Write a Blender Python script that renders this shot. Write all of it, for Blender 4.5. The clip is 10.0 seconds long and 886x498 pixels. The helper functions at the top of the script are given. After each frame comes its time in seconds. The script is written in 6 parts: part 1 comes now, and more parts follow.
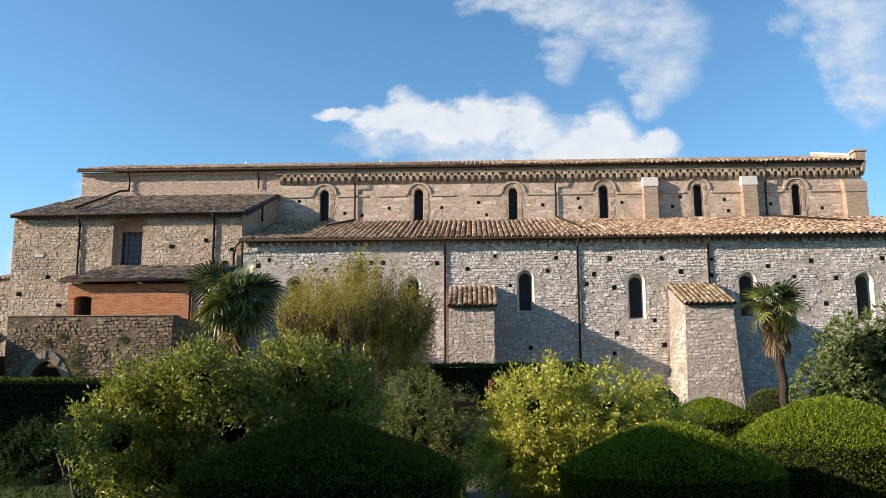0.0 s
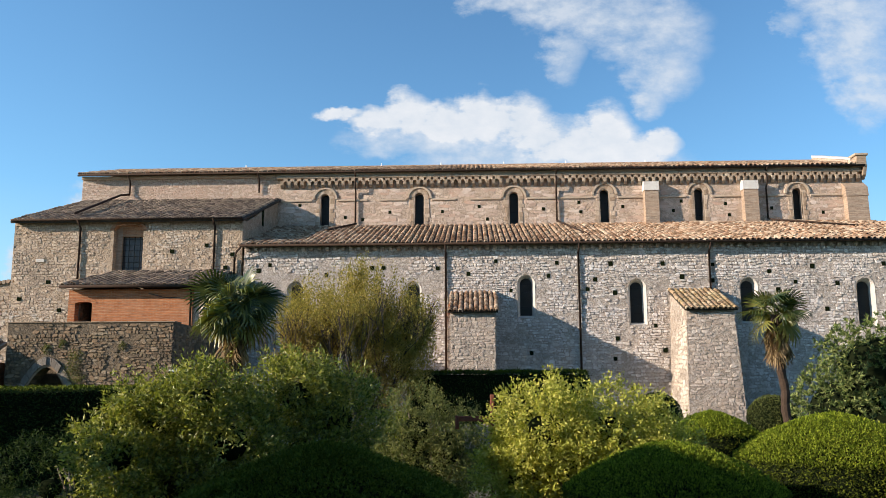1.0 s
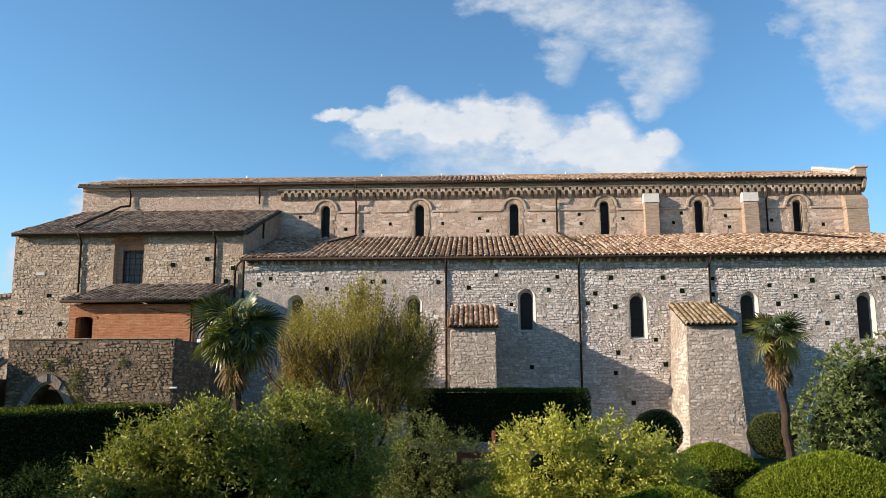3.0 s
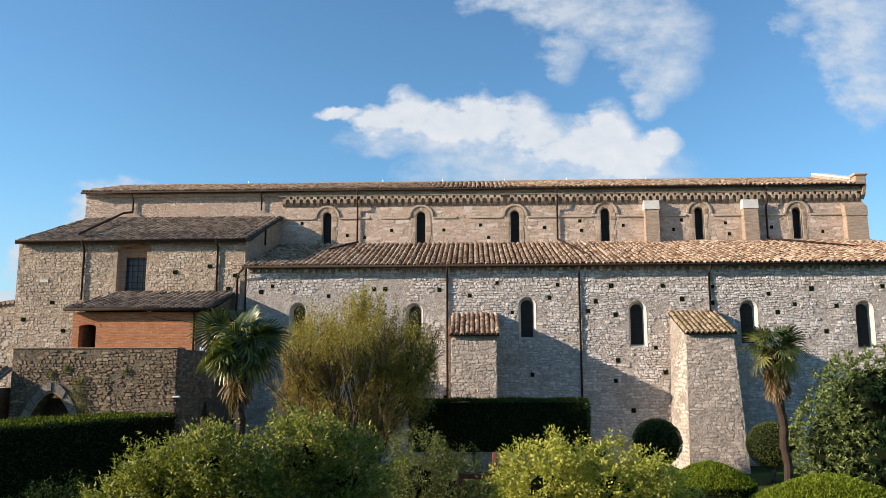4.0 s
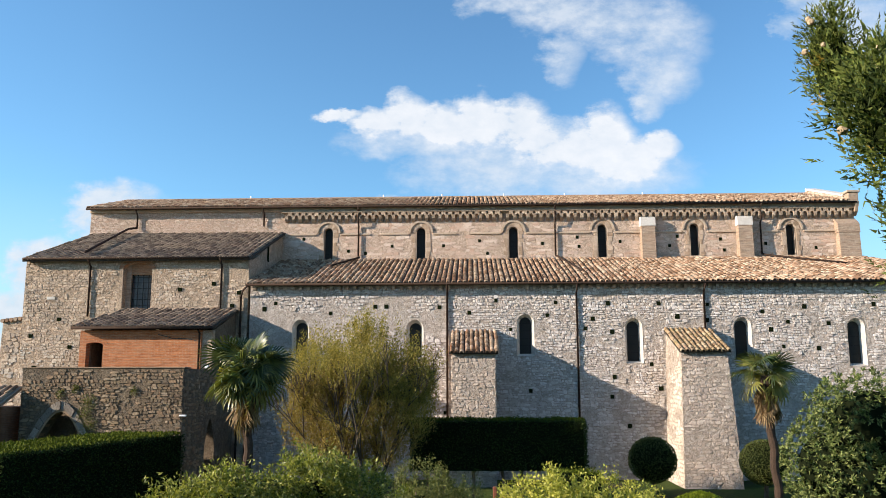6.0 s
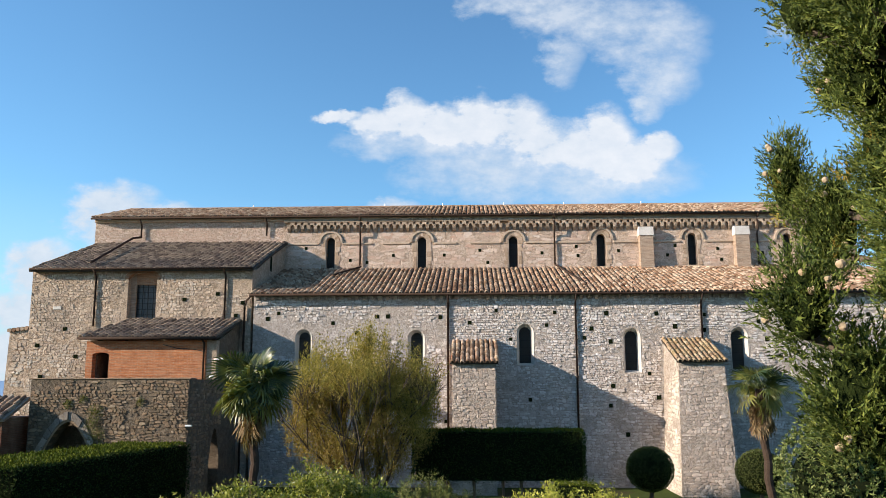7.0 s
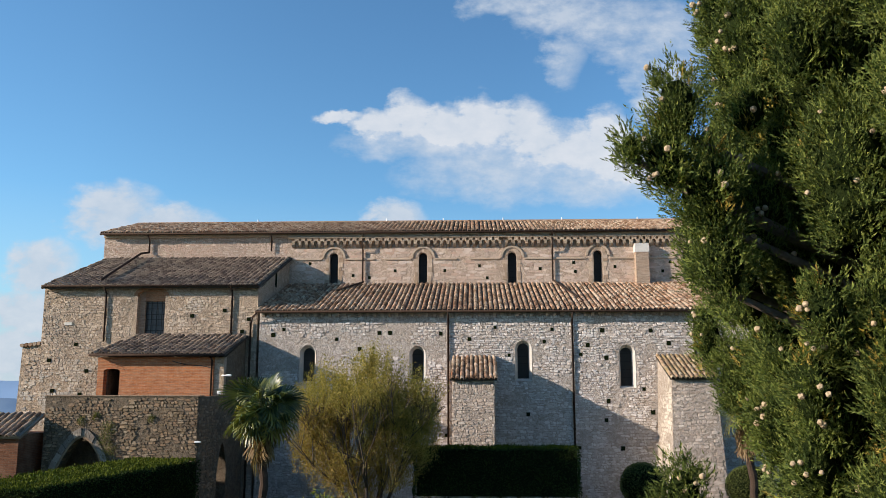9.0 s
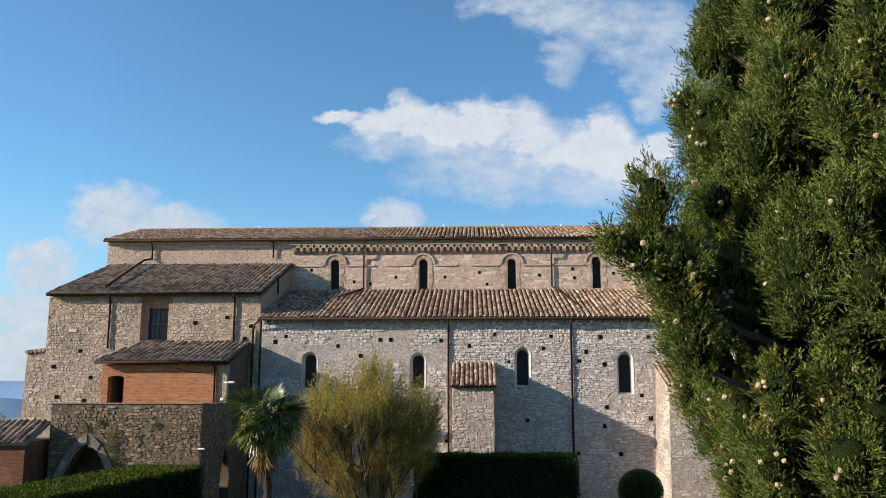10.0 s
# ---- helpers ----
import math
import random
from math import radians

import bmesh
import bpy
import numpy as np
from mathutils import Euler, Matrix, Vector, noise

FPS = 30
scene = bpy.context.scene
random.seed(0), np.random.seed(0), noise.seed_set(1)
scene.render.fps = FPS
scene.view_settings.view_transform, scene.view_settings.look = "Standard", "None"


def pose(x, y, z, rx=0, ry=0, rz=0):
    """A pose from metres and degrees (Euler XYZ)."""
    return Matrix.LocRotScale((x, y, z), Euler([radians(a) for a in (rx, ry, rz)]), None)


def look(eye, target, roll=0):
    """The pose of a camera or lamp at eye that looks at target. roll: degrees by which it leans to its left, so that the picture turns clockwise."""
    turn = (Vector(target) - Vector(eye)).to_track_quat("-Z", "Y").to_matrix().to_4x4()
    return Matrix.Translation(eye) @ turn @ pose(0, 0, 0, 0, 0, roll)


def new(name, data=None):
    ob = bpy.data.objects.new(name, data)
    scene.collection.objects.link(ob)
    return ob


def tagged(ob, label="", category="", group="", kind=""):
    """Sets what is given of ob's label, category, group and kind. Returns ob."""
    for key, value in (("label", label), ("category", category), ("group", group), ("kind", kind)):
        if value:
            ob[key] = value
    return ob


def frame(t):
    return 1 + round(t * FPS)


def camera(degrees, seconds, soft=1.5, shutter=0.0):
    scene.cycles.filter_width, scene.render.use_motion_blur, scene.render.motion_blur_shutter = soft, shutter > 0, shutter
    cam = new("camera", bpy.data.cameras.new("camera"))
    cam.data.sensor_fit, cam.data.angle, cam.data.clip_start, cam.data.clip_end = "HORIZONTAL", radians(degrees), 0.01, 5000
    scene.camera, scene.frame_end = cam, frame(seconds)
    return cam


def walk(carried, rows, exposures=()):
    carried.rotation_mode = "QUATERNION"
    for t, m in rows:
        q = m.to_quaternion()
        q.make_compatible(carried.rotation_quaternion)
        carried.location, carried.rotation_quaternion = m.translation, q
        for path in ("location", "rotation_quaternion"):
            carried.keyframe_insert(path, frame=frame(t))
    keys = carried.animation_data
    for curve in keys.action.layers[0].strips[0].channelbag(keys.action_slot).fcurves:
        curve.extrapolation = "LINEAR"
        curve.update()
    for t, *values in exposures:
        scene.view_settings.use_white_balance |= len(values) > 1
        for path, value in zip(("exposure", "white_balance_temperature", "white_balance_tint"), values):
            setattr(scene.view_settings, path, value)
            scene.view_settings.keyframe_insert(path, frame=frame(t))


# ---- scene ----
cam = camera(56.5, 10.0, soft=0.65)
PATH = [
    (0, (-0.061, 0.011, 2.385), (-0.136, 1.984, 2.705), -0.2),
    (0.5, (-0.07, -0.002, 2.513), (-0.145, 1.971, 2.833), -0.2),
    (1, (-0.078, 0.006, 2.673), (-0.154, 1.979, 2.992), -0.2),
    (1.5, (-0.093, -0.018, 2.837), (-0.169, 1.955, 3.156), -0.2),
    (2, (-0.102, -0.038, 3.0), (-0.179, 1.935, 3.319), -0.2),
    (2.5, (-0.104, -0.089, 3.192), (-0.181, 1.884, 3.511), -0.2),
    (2.7, (-0.111, -0.101, 3.238), (-0.186, 1.872, 3.56), -0.2),
    (4, (-0.119, -0.448, 3.78), (-0.196, 1.525, 4.098), -0.1),
    (4.5, (-0.121, -0.633, 3.958), (-0.197, 1.339, 4.278), -0.1),
    (5, (-0.127, -0.84, 4.12), (-0.203, 1.133, 4.441), -0.1),
    (5.5, (-0.149, -1.1, 4.298), (-0.223, 0.873, 4.62), -0.1),
    (7, (-0.209, -2.117, 4.902), (-0.281, -0.145, 5.228), -0.1),
    (7.5, (-0.194, -2.49, 5.081), (-0.268, -0.518, 5.409), -0.1),
    (8, (-0.174, -2.862, 5.266), (-0.247, -0.891, 5.594), -0.0),
    (8.5, (-0.153, -3.216, 5.473), (-0.227, -1.244, 5.802), -0.0),
    (9, (-0.14, -3.576, 5.684), (-0.214, -1.604, 6.011), -0.0),
    (9.5, (-0.13, -3.916, 5.897), (-0.204, -1.945, 6.225), -0.0),
    (10, (-0.132, -4.169, 6.034), (-0.206, -2.197, 6.361), -0.0),
]
EXPOSURES = [(0.0, 0.58, 6530, 10), (1.5, 0.55, 6530, 10), (2.5, 0.52, 6530, 10), (4.0, 0.48, 6530, 10), (4.5, 0.62, 6530, 10), (5.0, 0.67, 6530, 10), (5.5, 0.69, 6530, 10), (7.0, 0.6, 6380, 10), (7.5, 0.4, 6330, 10), (8.5, 0.34, 6330, 10), (9.5, 0.39, 6330, 10), (10.0, 0.39, 6330, 10)]
walk(cam, [(t, look(eye, target, roll)) for t, eye, target, roll in PATH], EXPOSURES)

# ---- light ----
SUN_EL, SUN_ROT = radians(18.3), radians(250.3)
world = bpy.data.worlds.new("sky")
scene.world = world
world.use_nodes = True


class Nodes:
    """Short way to write a node tree."""

    def __init__(self, tree):
        self.tree = tree
        tree.nodes.clear()

    def add(self, kind, inputs=()):
        n = self.tree.nodes.new(kind)
        for k, v in dict(inputs).items():
            if isinstance(v, bpy.types.NodeSocket):
                self.tree.links.new(v, n.inputs[k])
            else:
                n.inputs[k].default_value = v
        return n

    def math(self, op, a, b=0.0, c=0.0, clamp=False):
        n = self.add("ShaderNodeMath", {0: a, 1: b, 2: c})
        n.operation, n.use_clamp = op, clamp
        return n.outputs[0]

    def mix(self, f, a, b, blend="MIX"):
        n = self.tree.nodes.new("ShaderNodeMix")
        n.data_type, n.blend_type = "RGBA", blend
        for k, v in ((0, f), (6, a), (7, b)):
            if isinstance(v, bpy.types.NodeSocket):
                self.tree.links.new(v, n.inputs[k])
            else:
                n.inputs[k].default_value = v
        return n.outputs[2]

    def noise(self, vec, scale, detail=4.0, rough=0.6, dist=0.0):
        return self.add("ShaderNodeTexNoise", {"Vector": vec, "Scale": scale, "Detail": detail, "Roughness": rough, "Distortion": dist}).outputs[0]

    def ramp(self, f, lo, hi):
        return self.add("ShaderNodeMapRange", {0: f, 1: lo, 2: hi, 3: 0.0, 4: 1.0}).outputs[0]


def build_sky():
    n = Nodes(world.node_tree)
    sky = n.add("ShaderNodeTexSky")
    sky.sky_type, sky.sun_disc, sky.sun_elevation, sky.sun_rotation = "NISHITA", False, SUN_EL, SUN_ROT
    sky.altitude, sky.air_density, sky.dust_density, sky.ozone_density = 100.0, 1.0, 0.3, 2.5
    way = n.add("ShaderNodeTexCoord").outputs["Generated"]
    sep = n.add("ShaderNodeSeparateXYZ", {0: way})
    x, y, z = sep.outputs
    front = n.math("GREATER_THAN", y, 0.05)
    depth = n.math("MAXIMUM", y, 0.05)
    u, v = n.math("DIVIDE", x, depth), n.math("DIVIDE", z, depth)
    flat = n.add("ShaderNodeCombineXYZ", {0: u, 1: n.math("MULTIPLY", v, 1.5), 2: 0.0}).outputs[0]
    wind = n.add("ShaderNodeTexNoise", {"Vector": flat, "Scale": 15.0, "Detail": 7.0, "Roughness": 0.62}).outputs[1]
    drift = n.add("ShaderNodeSeparateXYZ", {0: wind})
    uu = n.math("ADD", u, n.math("MULTIPLY_ADD", drift.outputs[0], 0.055, -0.0275))
    vv = n.math("ADD", v, n.math("MULTIPLY_ADD", drift.outputs[1], 0.045, -0.0225))
    big = n.noise(flat, 8.0, 6.0, 0.55)
    fine = n.noise(flat, 30.0, 7.0, 0.62)

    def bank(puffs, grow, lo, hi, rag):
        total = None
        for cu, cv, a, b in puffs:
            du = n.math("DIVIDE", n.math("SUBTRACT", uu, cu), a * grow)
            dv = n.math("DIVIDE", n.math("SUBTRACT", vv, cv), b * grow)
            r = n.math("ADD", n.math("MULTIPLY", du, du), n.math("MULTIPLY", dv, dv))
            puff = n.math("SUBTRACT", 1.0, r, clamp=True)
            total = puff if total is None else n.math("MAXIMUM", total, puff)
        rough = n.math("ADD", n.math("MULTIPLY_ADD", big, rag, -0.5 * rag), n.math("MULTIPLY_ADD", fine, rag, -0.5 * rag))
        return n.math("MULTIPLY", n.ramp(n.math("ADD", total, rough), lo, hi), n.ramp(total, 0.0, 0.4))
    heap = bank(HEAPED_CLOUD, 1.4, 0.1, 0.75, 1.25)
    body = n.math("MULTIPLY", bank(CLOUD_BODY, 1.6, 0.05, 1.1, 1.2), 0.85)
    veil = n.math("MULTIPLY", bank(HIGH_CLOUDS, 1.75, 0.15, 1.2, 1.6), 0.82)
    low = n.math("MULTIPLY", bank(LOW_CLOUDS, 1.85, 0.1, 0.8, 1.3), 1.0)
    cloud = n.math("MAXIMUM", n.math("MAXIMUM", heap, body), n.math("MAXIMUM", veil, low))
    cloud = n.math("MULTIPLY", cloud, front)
    # thin broken cloud over the rest of the sky
    rest = n.math("MULTIPLY", n.ramp(n.noise(way, 3.0, 6.0, 0.6), 0.6, 0.8), n.math("SUBTRACT", 1.0, front))
    cloud = n.math("MAXIMUM", cloud, n.math("MULTIPLY", rest, n.ramp(z, 0.05, 0.2)))
    puffy = n.math("ADD", n.math("MULTIPLY", fine, 0.7), n.math("ADD", n.math("MULTIPLY", big, 0.5), n.math("MULTIPLY", heap, 0.25)))
    tone = n.mix(n.ramp(puffy, 0.5, 1.0), (4.2, 4.8, 5.5, 1), (6.0, 6.1, 6.3, 1))
    blue = n.mix(1.0, sky.outputs[0], SKY_TINT, "MULTIPLY")
    # paler towards the sun's side
    sunward = n.math("MULTIPLY", n.ramp(n.math("MULTIPLY", u, -1.0), -0.05, 0.5), n.math("MULTIPLY", front, 0.3))
    blue = n.mix(sunward, blue, n.mix(1.0, blue, (1.8, 1.75, 1.65, 1), "MULTIPLY"))
    haze = n.math("MULTIPLY", n.math("SUBTRACT", 1.0, n.ramp(z, 0.0, 0.22)), 0.75)
    blue = n.mix(haze, blue, (3.3, 4.6, 5.6, 1))
    mixed = n.mix(n.math("MULTIPLY", cloud, 0.92), blue, tone)
    bg = n.add("ShaderNodeBackground", {"Color": mixed, "Strength": 0.101})
    n.add("ShaderNodeOutputWorld", {"Surface": bg.outputs[0]})


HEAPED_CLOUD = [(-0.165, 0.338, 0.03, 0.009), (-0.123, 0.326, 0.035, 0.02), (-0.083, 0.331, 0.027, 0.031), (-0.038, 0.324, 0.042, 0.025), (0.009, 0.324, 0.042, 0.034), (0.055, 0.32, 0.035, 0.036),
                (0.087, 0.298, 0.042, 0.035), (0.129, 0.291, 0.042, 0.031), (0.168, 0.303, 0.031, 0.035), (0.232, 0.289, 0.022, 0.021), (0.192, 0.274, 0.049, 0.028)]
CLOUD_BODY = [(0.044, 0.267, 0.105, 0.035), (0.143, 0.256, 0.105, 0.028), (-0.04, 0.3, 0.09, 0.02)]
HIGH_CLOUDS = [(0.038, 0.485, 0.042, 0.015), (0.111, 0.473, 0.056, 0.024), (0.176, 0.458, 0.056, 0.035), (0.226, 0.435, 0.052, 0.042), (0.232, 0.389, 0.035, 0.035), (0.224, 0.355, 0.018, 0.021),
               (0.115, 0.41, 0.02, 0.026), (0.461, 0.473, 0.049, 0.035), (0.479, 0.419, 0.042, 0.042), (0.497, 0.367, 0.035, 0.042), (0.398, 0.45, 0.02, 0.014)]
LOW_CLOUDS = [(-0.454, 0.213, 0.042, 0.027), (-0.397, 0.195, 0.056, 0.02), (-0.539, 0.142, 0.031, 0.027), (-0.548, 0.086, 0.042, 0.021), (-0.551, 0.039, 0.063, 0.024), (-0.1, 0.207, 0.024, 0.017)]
SKY_TINT = (0.85, 1.19, 1.34, 1)
build_sky()
sun = new("sun", bpy.data.lights.new("sun", "SUN"))
sun.data.energy, sun.data.angle, sun.data.color = 5.8, radians(0.5), (1.0, 0.86, 0.71)
S = Vector((math.sin(SUN_ROT) * math.cos(SUN_EL), math.cos(SUN_ROT) * math.cos(SUN_EL), math.sin(SUN_EL)))
sun.matrix_world = look(S * 60, (0, 0, 0))


# ---- materials ----
def material(name, build):
    m = bpy.data.materials.new(name)
    m.use_nodes = True
    n = Nodes(m.node_tree)
    n.add("ShaderNodeOutputMaterial", {"Surface": build(n)})
    return m


def piece_random(n):
    """A value for each piece, joined or single."""
    a = n.add("ShaderNodeNewGeometry").outputs["Random Per Island"]
    b = n.add("ShaderNodeObjectInfo").outputs["Random"]
    return n.math("FRACT", n.math("ADD", a, b))


def bump(n, height, strength=0.4, distance=0.02):
    return n.add("ShaderNodeBump", {"Height": height, "Strength": strength, "Distance": distance}).outputs[0]


def place(n):
    return n.add("ShaderNodeNewGeometry").outputs["Position"]


def rough_stone(colours, stain=(0.16, 0.14, 0.12, 1), grain=9.0, rough=0.92, stain_amount=0.55, piece=True, bumps=0.75, patch=None, rubble=0.0):
    def build(n):
        p = place(n)
        if piece:
            ramp = n.add("ShaderNodeValToRGB", {0: piece_random(n)})
            e = ramp.color_ramp.elements
            for i, c in enumerate(colours):
                el = e[i] if i < 2 else e.new(0.5)
                el.color = (*c, 1)
            for i, el in enumerate(e):
                el.position = i / (len(colours) - 1)
            base = ramp.outputs[0]
        else:
            base = n.mix(n.ramp(n.noise(p, 3.0), 0.3, 0.7), (*colours[0], 1), (*colours[1], 1))
        g = n.noise(p, grain, 8.0, 0.7)
        joints = None
        if rubble:
            # small rubble set in the mortar, each bit with its own tone
            bend = n.add("ShaderNodeTexNoise", {"Vector": p, "Scale": 2.5, "Detail": 3.0}).outputs[1]
            q = n.add("ShaderNodeVectorMath", {0: p, 1: bend})
            q.operation = "ADD"
            q = n.add("ShaderNodeVectorMath", {0: q.outputs[0], 1: (1.0, 1.0, 1.75)})
            q.operation = "MULTIPLY"
            cells = n.add("ShaderNodeTexVoronoi", {"Vector": q.outputs[0], "Scale": rubble})
            edges = n.add("ShaderNodeTexVoronoi", {"Vector": q.outputs[0], "Scale": rubble})
            edges.feature = "DISTANCE_TO_EDGE"
            tone = n.add("ShaderNodeSeparateXYZ", {0: cells.outputs[1]})
            base = n.mix(n.math("MULTIPLY", n.ramp(tone.outputs[0], 0.2, 1.0), 0.55), base, n.mix(1.0, base, (0.62, 0.57, 0.50, 1), "MULTIPLY"))
            base = n.mix(n.math("MULTIPLY", n.ramp(tone.outputs[1], 0.6, 1.0), 0.5), base, n.mix(1.0, base, (1.25, 1.24, 1.22, 1), "MULTIPLY"))
            joints = n.ramp(edges.outputs[0], 0.0, 0.09)
            base = n.mix(n.math("MULTIPLY", n.math("SUBTRACT", 1.0, joints), 0.58), base, n.mix(1.0, base, (0.5, 0.46, 0.42, 1), "MULTIPLY"))
        base = n.mix(n.math("MULTIPLY", n.ramp(g, 0.42, 0.75), 0.45), base, n.mix(1.0, base, (0.5, 0.45, 0.40, 1), "MULTIPLY"))
        big = n.noise(p, 0.45, 5.0, 0.65)
        base = n.mix(n.math("MULTIPLY", n.ramp(big, 0.52, 0.74), stain_amount), base, stain)
        if patch:
            base = n.mix(n.math("MULTIPLY", n.ramp(n.noise(p, 0.32, 3.0), 0.54, 0.66), 0.6), base, (*patch, 1))
        h = n.math("ADD", g, n.noise(p, grain * 5, 4.0))
        if joints:
            h = n.math("ADD", h, n.math("MULTIPLY", joints, n.math("MULTIPLY_ADD", tone.outputs[2], 1.0, 0.5)))
        return n.add("ShaderNodeBsdfPrincipled", {"Base Color": base, "Roughness": rough, "Specular IOR Level": 0.2, "Normal": bump(n, h, bumps, 0.05 if rubble else 0.035)}).outputs[0]
    return build


aisle_stone = material("aisle_stone", rough_stone(colours=[(0.63, 0.565, 0.52), (0.74, 0.68, 0.64), (0.47, 0.40, 0.35), (0.78, 0.725, 0.69), (0.54, 0.47, 0.41), (0.69, 0.62, 0.58)], stain=(0.42, 0.36, 0.30, 1), grain=10.0, stain_amount=0.35))
aisle_mortar = material("aisle_mortar", rough_stone([(0.50, 0.44, 0.39), (0.66, 0.59, 0.54)], (0.30, 0.265, 0.23, 1), 10.0, piece=False, rubble=4.6, stain_amount=0.4))
brown_stone = material("brown_stone", rough_stone(colours=[(0.53, 0.42, 0.315), (0.68, 0.56, 0.44), (0.42, 0.33, 0.255), (0.60, 0.465, 0.345)], stain=(0.22, 0.18, 0.14, 1), grain=8.0, stain_amount=0.45, patch=(0.60, 0.55, 0.48)))
brown_mortar = material("brown_mortar", rough_stone([(0.47, 0.37, 0.275), (0.62, 0.49, 0.375)], (0.18, 0.15, 0.12, 1), 9.0, piece=False, rubble=4.6, stain_amount=0.5))
pale_stone = material("pale_stone", rough_stone([(0.57, 0.445, 0.36), (0.67, 0.545, 0.455), (0.46, 0.335, 0.26), (0.72, 0.60, 0.51), (0.54, 0.37, 0.28)], (0.40, 0.30, 0.235, 1), 9.0, stain_amount=0.4, patch=(0.56, 0.40, 0.31)))
pale_mortar = material("pale_mortar", rough_stone([(0.58, 0.45, 0.355), (0.69, 0.555, 0.455)], (0.34, 0.26, 0.20, 1), 9.0, piece=False, rubble=4.0, stain_amount=0.4))
block_stone = material("block_stone", rough_stone([(0.42, 0.31, 0.22), (0.60, 0.47, 0.36), (0.36, 0.26, 0.18), (0.52, 0.40, 0.30)], (0.28, 0.20, 0.15, 1), 12.0, stain_amount=0.3))
cornice_stone = material("cornice_stone", rough_stone([(0.44, 0.34, 0.25), (0.58, 0.47, 0.36), (0.34, 0.26, 0.19)], (0.16, 0.11, 0.08, 1), 12.0, stain_amount=0.5))
dressed_stone = material("dressed_stone", rough_stone([(0.44, 0.34, 0.25), (0.54, 0.43, 0.33)], (0.30, 0.25, 0.2, 1), 14.0, piece=False, stain_amount=0.3, bumps=0.3))
white_stone = material("white_stone", rough_stone([(0.60, 0.56, 0.51), (0.68, 0.65, 0.60)], (0.5, 0.46, 0.42, 1), 12.0, piece=False, stain_amount=0.3, bumps=0.3))
buttress_mortar = material("buttress_mortar", rough_stone([(0.44, 0.37, 0.31), (0.60, 0.52, 0.45)], (0.28, 0.23, 0.19, 1), 9.0, piece=False, rubble=4.4, stain_amount=0.45))
buttress_stone = material("buttress_stone", rough_stone(colours=[(0.50, 0.42, 0.355), (0.64, 0.55, 0.475), (0.42, 0.34, 0.28), (0.58, 0.475, 0.39)], stain=(0.26, 0.22, 0.18, 1), grain=8.0, stain_amount=0.4))
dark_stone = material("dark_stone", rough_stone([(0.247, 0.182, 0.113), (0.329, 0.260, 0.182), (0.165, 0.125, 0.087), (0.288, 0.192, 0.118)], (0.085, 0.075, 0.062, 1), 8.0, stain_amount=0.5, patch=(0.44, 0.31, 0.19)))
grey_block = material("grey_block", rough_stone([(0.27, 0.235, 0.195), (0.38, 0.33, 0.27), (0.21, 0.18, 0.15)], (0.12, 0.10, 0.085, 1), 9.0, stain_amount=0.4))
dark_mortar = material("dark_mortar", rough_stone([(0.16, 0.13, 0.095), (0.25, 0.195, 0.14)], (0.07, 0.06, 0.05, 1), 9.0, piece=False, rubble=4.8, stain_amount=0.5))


def brick_build(c1, c2, mortar, scale=1.0):
    def build(n):
        p = place(n)
        sep = n.add("ShaderNodeSeparateXYZ", {0: p})
        warp = n.math("MULTIPLY", n.noise(p, 1.6), 0.05)
        uv = n.add("ShaderNodeCombineXYZ", {0: n.math("ADD", sep.outputs[0], sep.outputs[1]), 1: n.math("ADD", sep.outputs[2], warp), 2: 0.0}).outputs[0]
        t = n.add("ShaderNodeTexBrick", {"Vector": uv, "Color1": (*c1, 1), "Color2": (*c2, 1), "Mortar": (*mortar, 1), "Scale": scale, "Mortar Size": 0.008,
                                         "Mortar Smooth": 0.3, "Bias": 0.0, "Brick Width": 0.28, "Row Height": 0.075})
        g = n.noise(p, 7.0, 8.0, 0.7)
        col = n.mix(n.math("MULTIPLY", n.ramp(g, 0.4, 0.8), 0.5), t.outputs[0], n.mix(1.0, t.outputs[0], (0.5, 0.42, 0.36, 1), "MULTIPLY"))
        streak = n.add("ShaderNodeVectorMath", {0: p, 1: (1.6, 1.6, 13.0)})
        streak.operation = "MULTIPLY"
        row = n.noise(streak.outputs[0], 1.0, 5.0, 0.75)
        col = n.mix(n.math("MULTIPLY", n.ramp(row, 0.42, 0.62), 0.6), col, n.mix(1.0, col, (0.45, 0.42, 0.40, 1), "MULTIPLY"))
        col = n.mix(n.math("MULTIPLY", n.ramp(n.noise(p, 0.7, 5.0), 0.5, 0.75), 0.4), col, (0.40, 0.27, 0.18, 1))
        h = n.math("ADD", n.math("SUBTRACT", n.math("MULTIPLY", g, 0.5), n.math("MULTIPLY", t.outputs[1], 0.8)), row)
        return n.add("ShaderNodeBsdfPrincipled", {"Base Color": col, "Roughness": 0.9, "Specular IOR Level": 0.2, "Normal": bump(n, h, 0.6, 0.02)}).outputs[0]
    return build


red_brick = material("red_brick", brick_build((0.56, 0.21, 0.085), (0.44, 0.155, 0.065), (0.48, 0.31, 0.2)))
worn_brick = material("worn_brick", brick_build((0.50, 0.27, 0.155), (0.42, 0.24, 0.15), (0.45, 0.35, 0.25)))
arch_brick = material("arch_brick", brick_build((0.46, 0.24, 0.14), (0.38, 0.19, 0.11), (0.42, 0.31, 0.22)))
old_brick = material("old_brick", brick_build((0.47, 0.35, 0.26), (0.40, 0.29, 0.21), (0.46, 0.39, 0.31)))


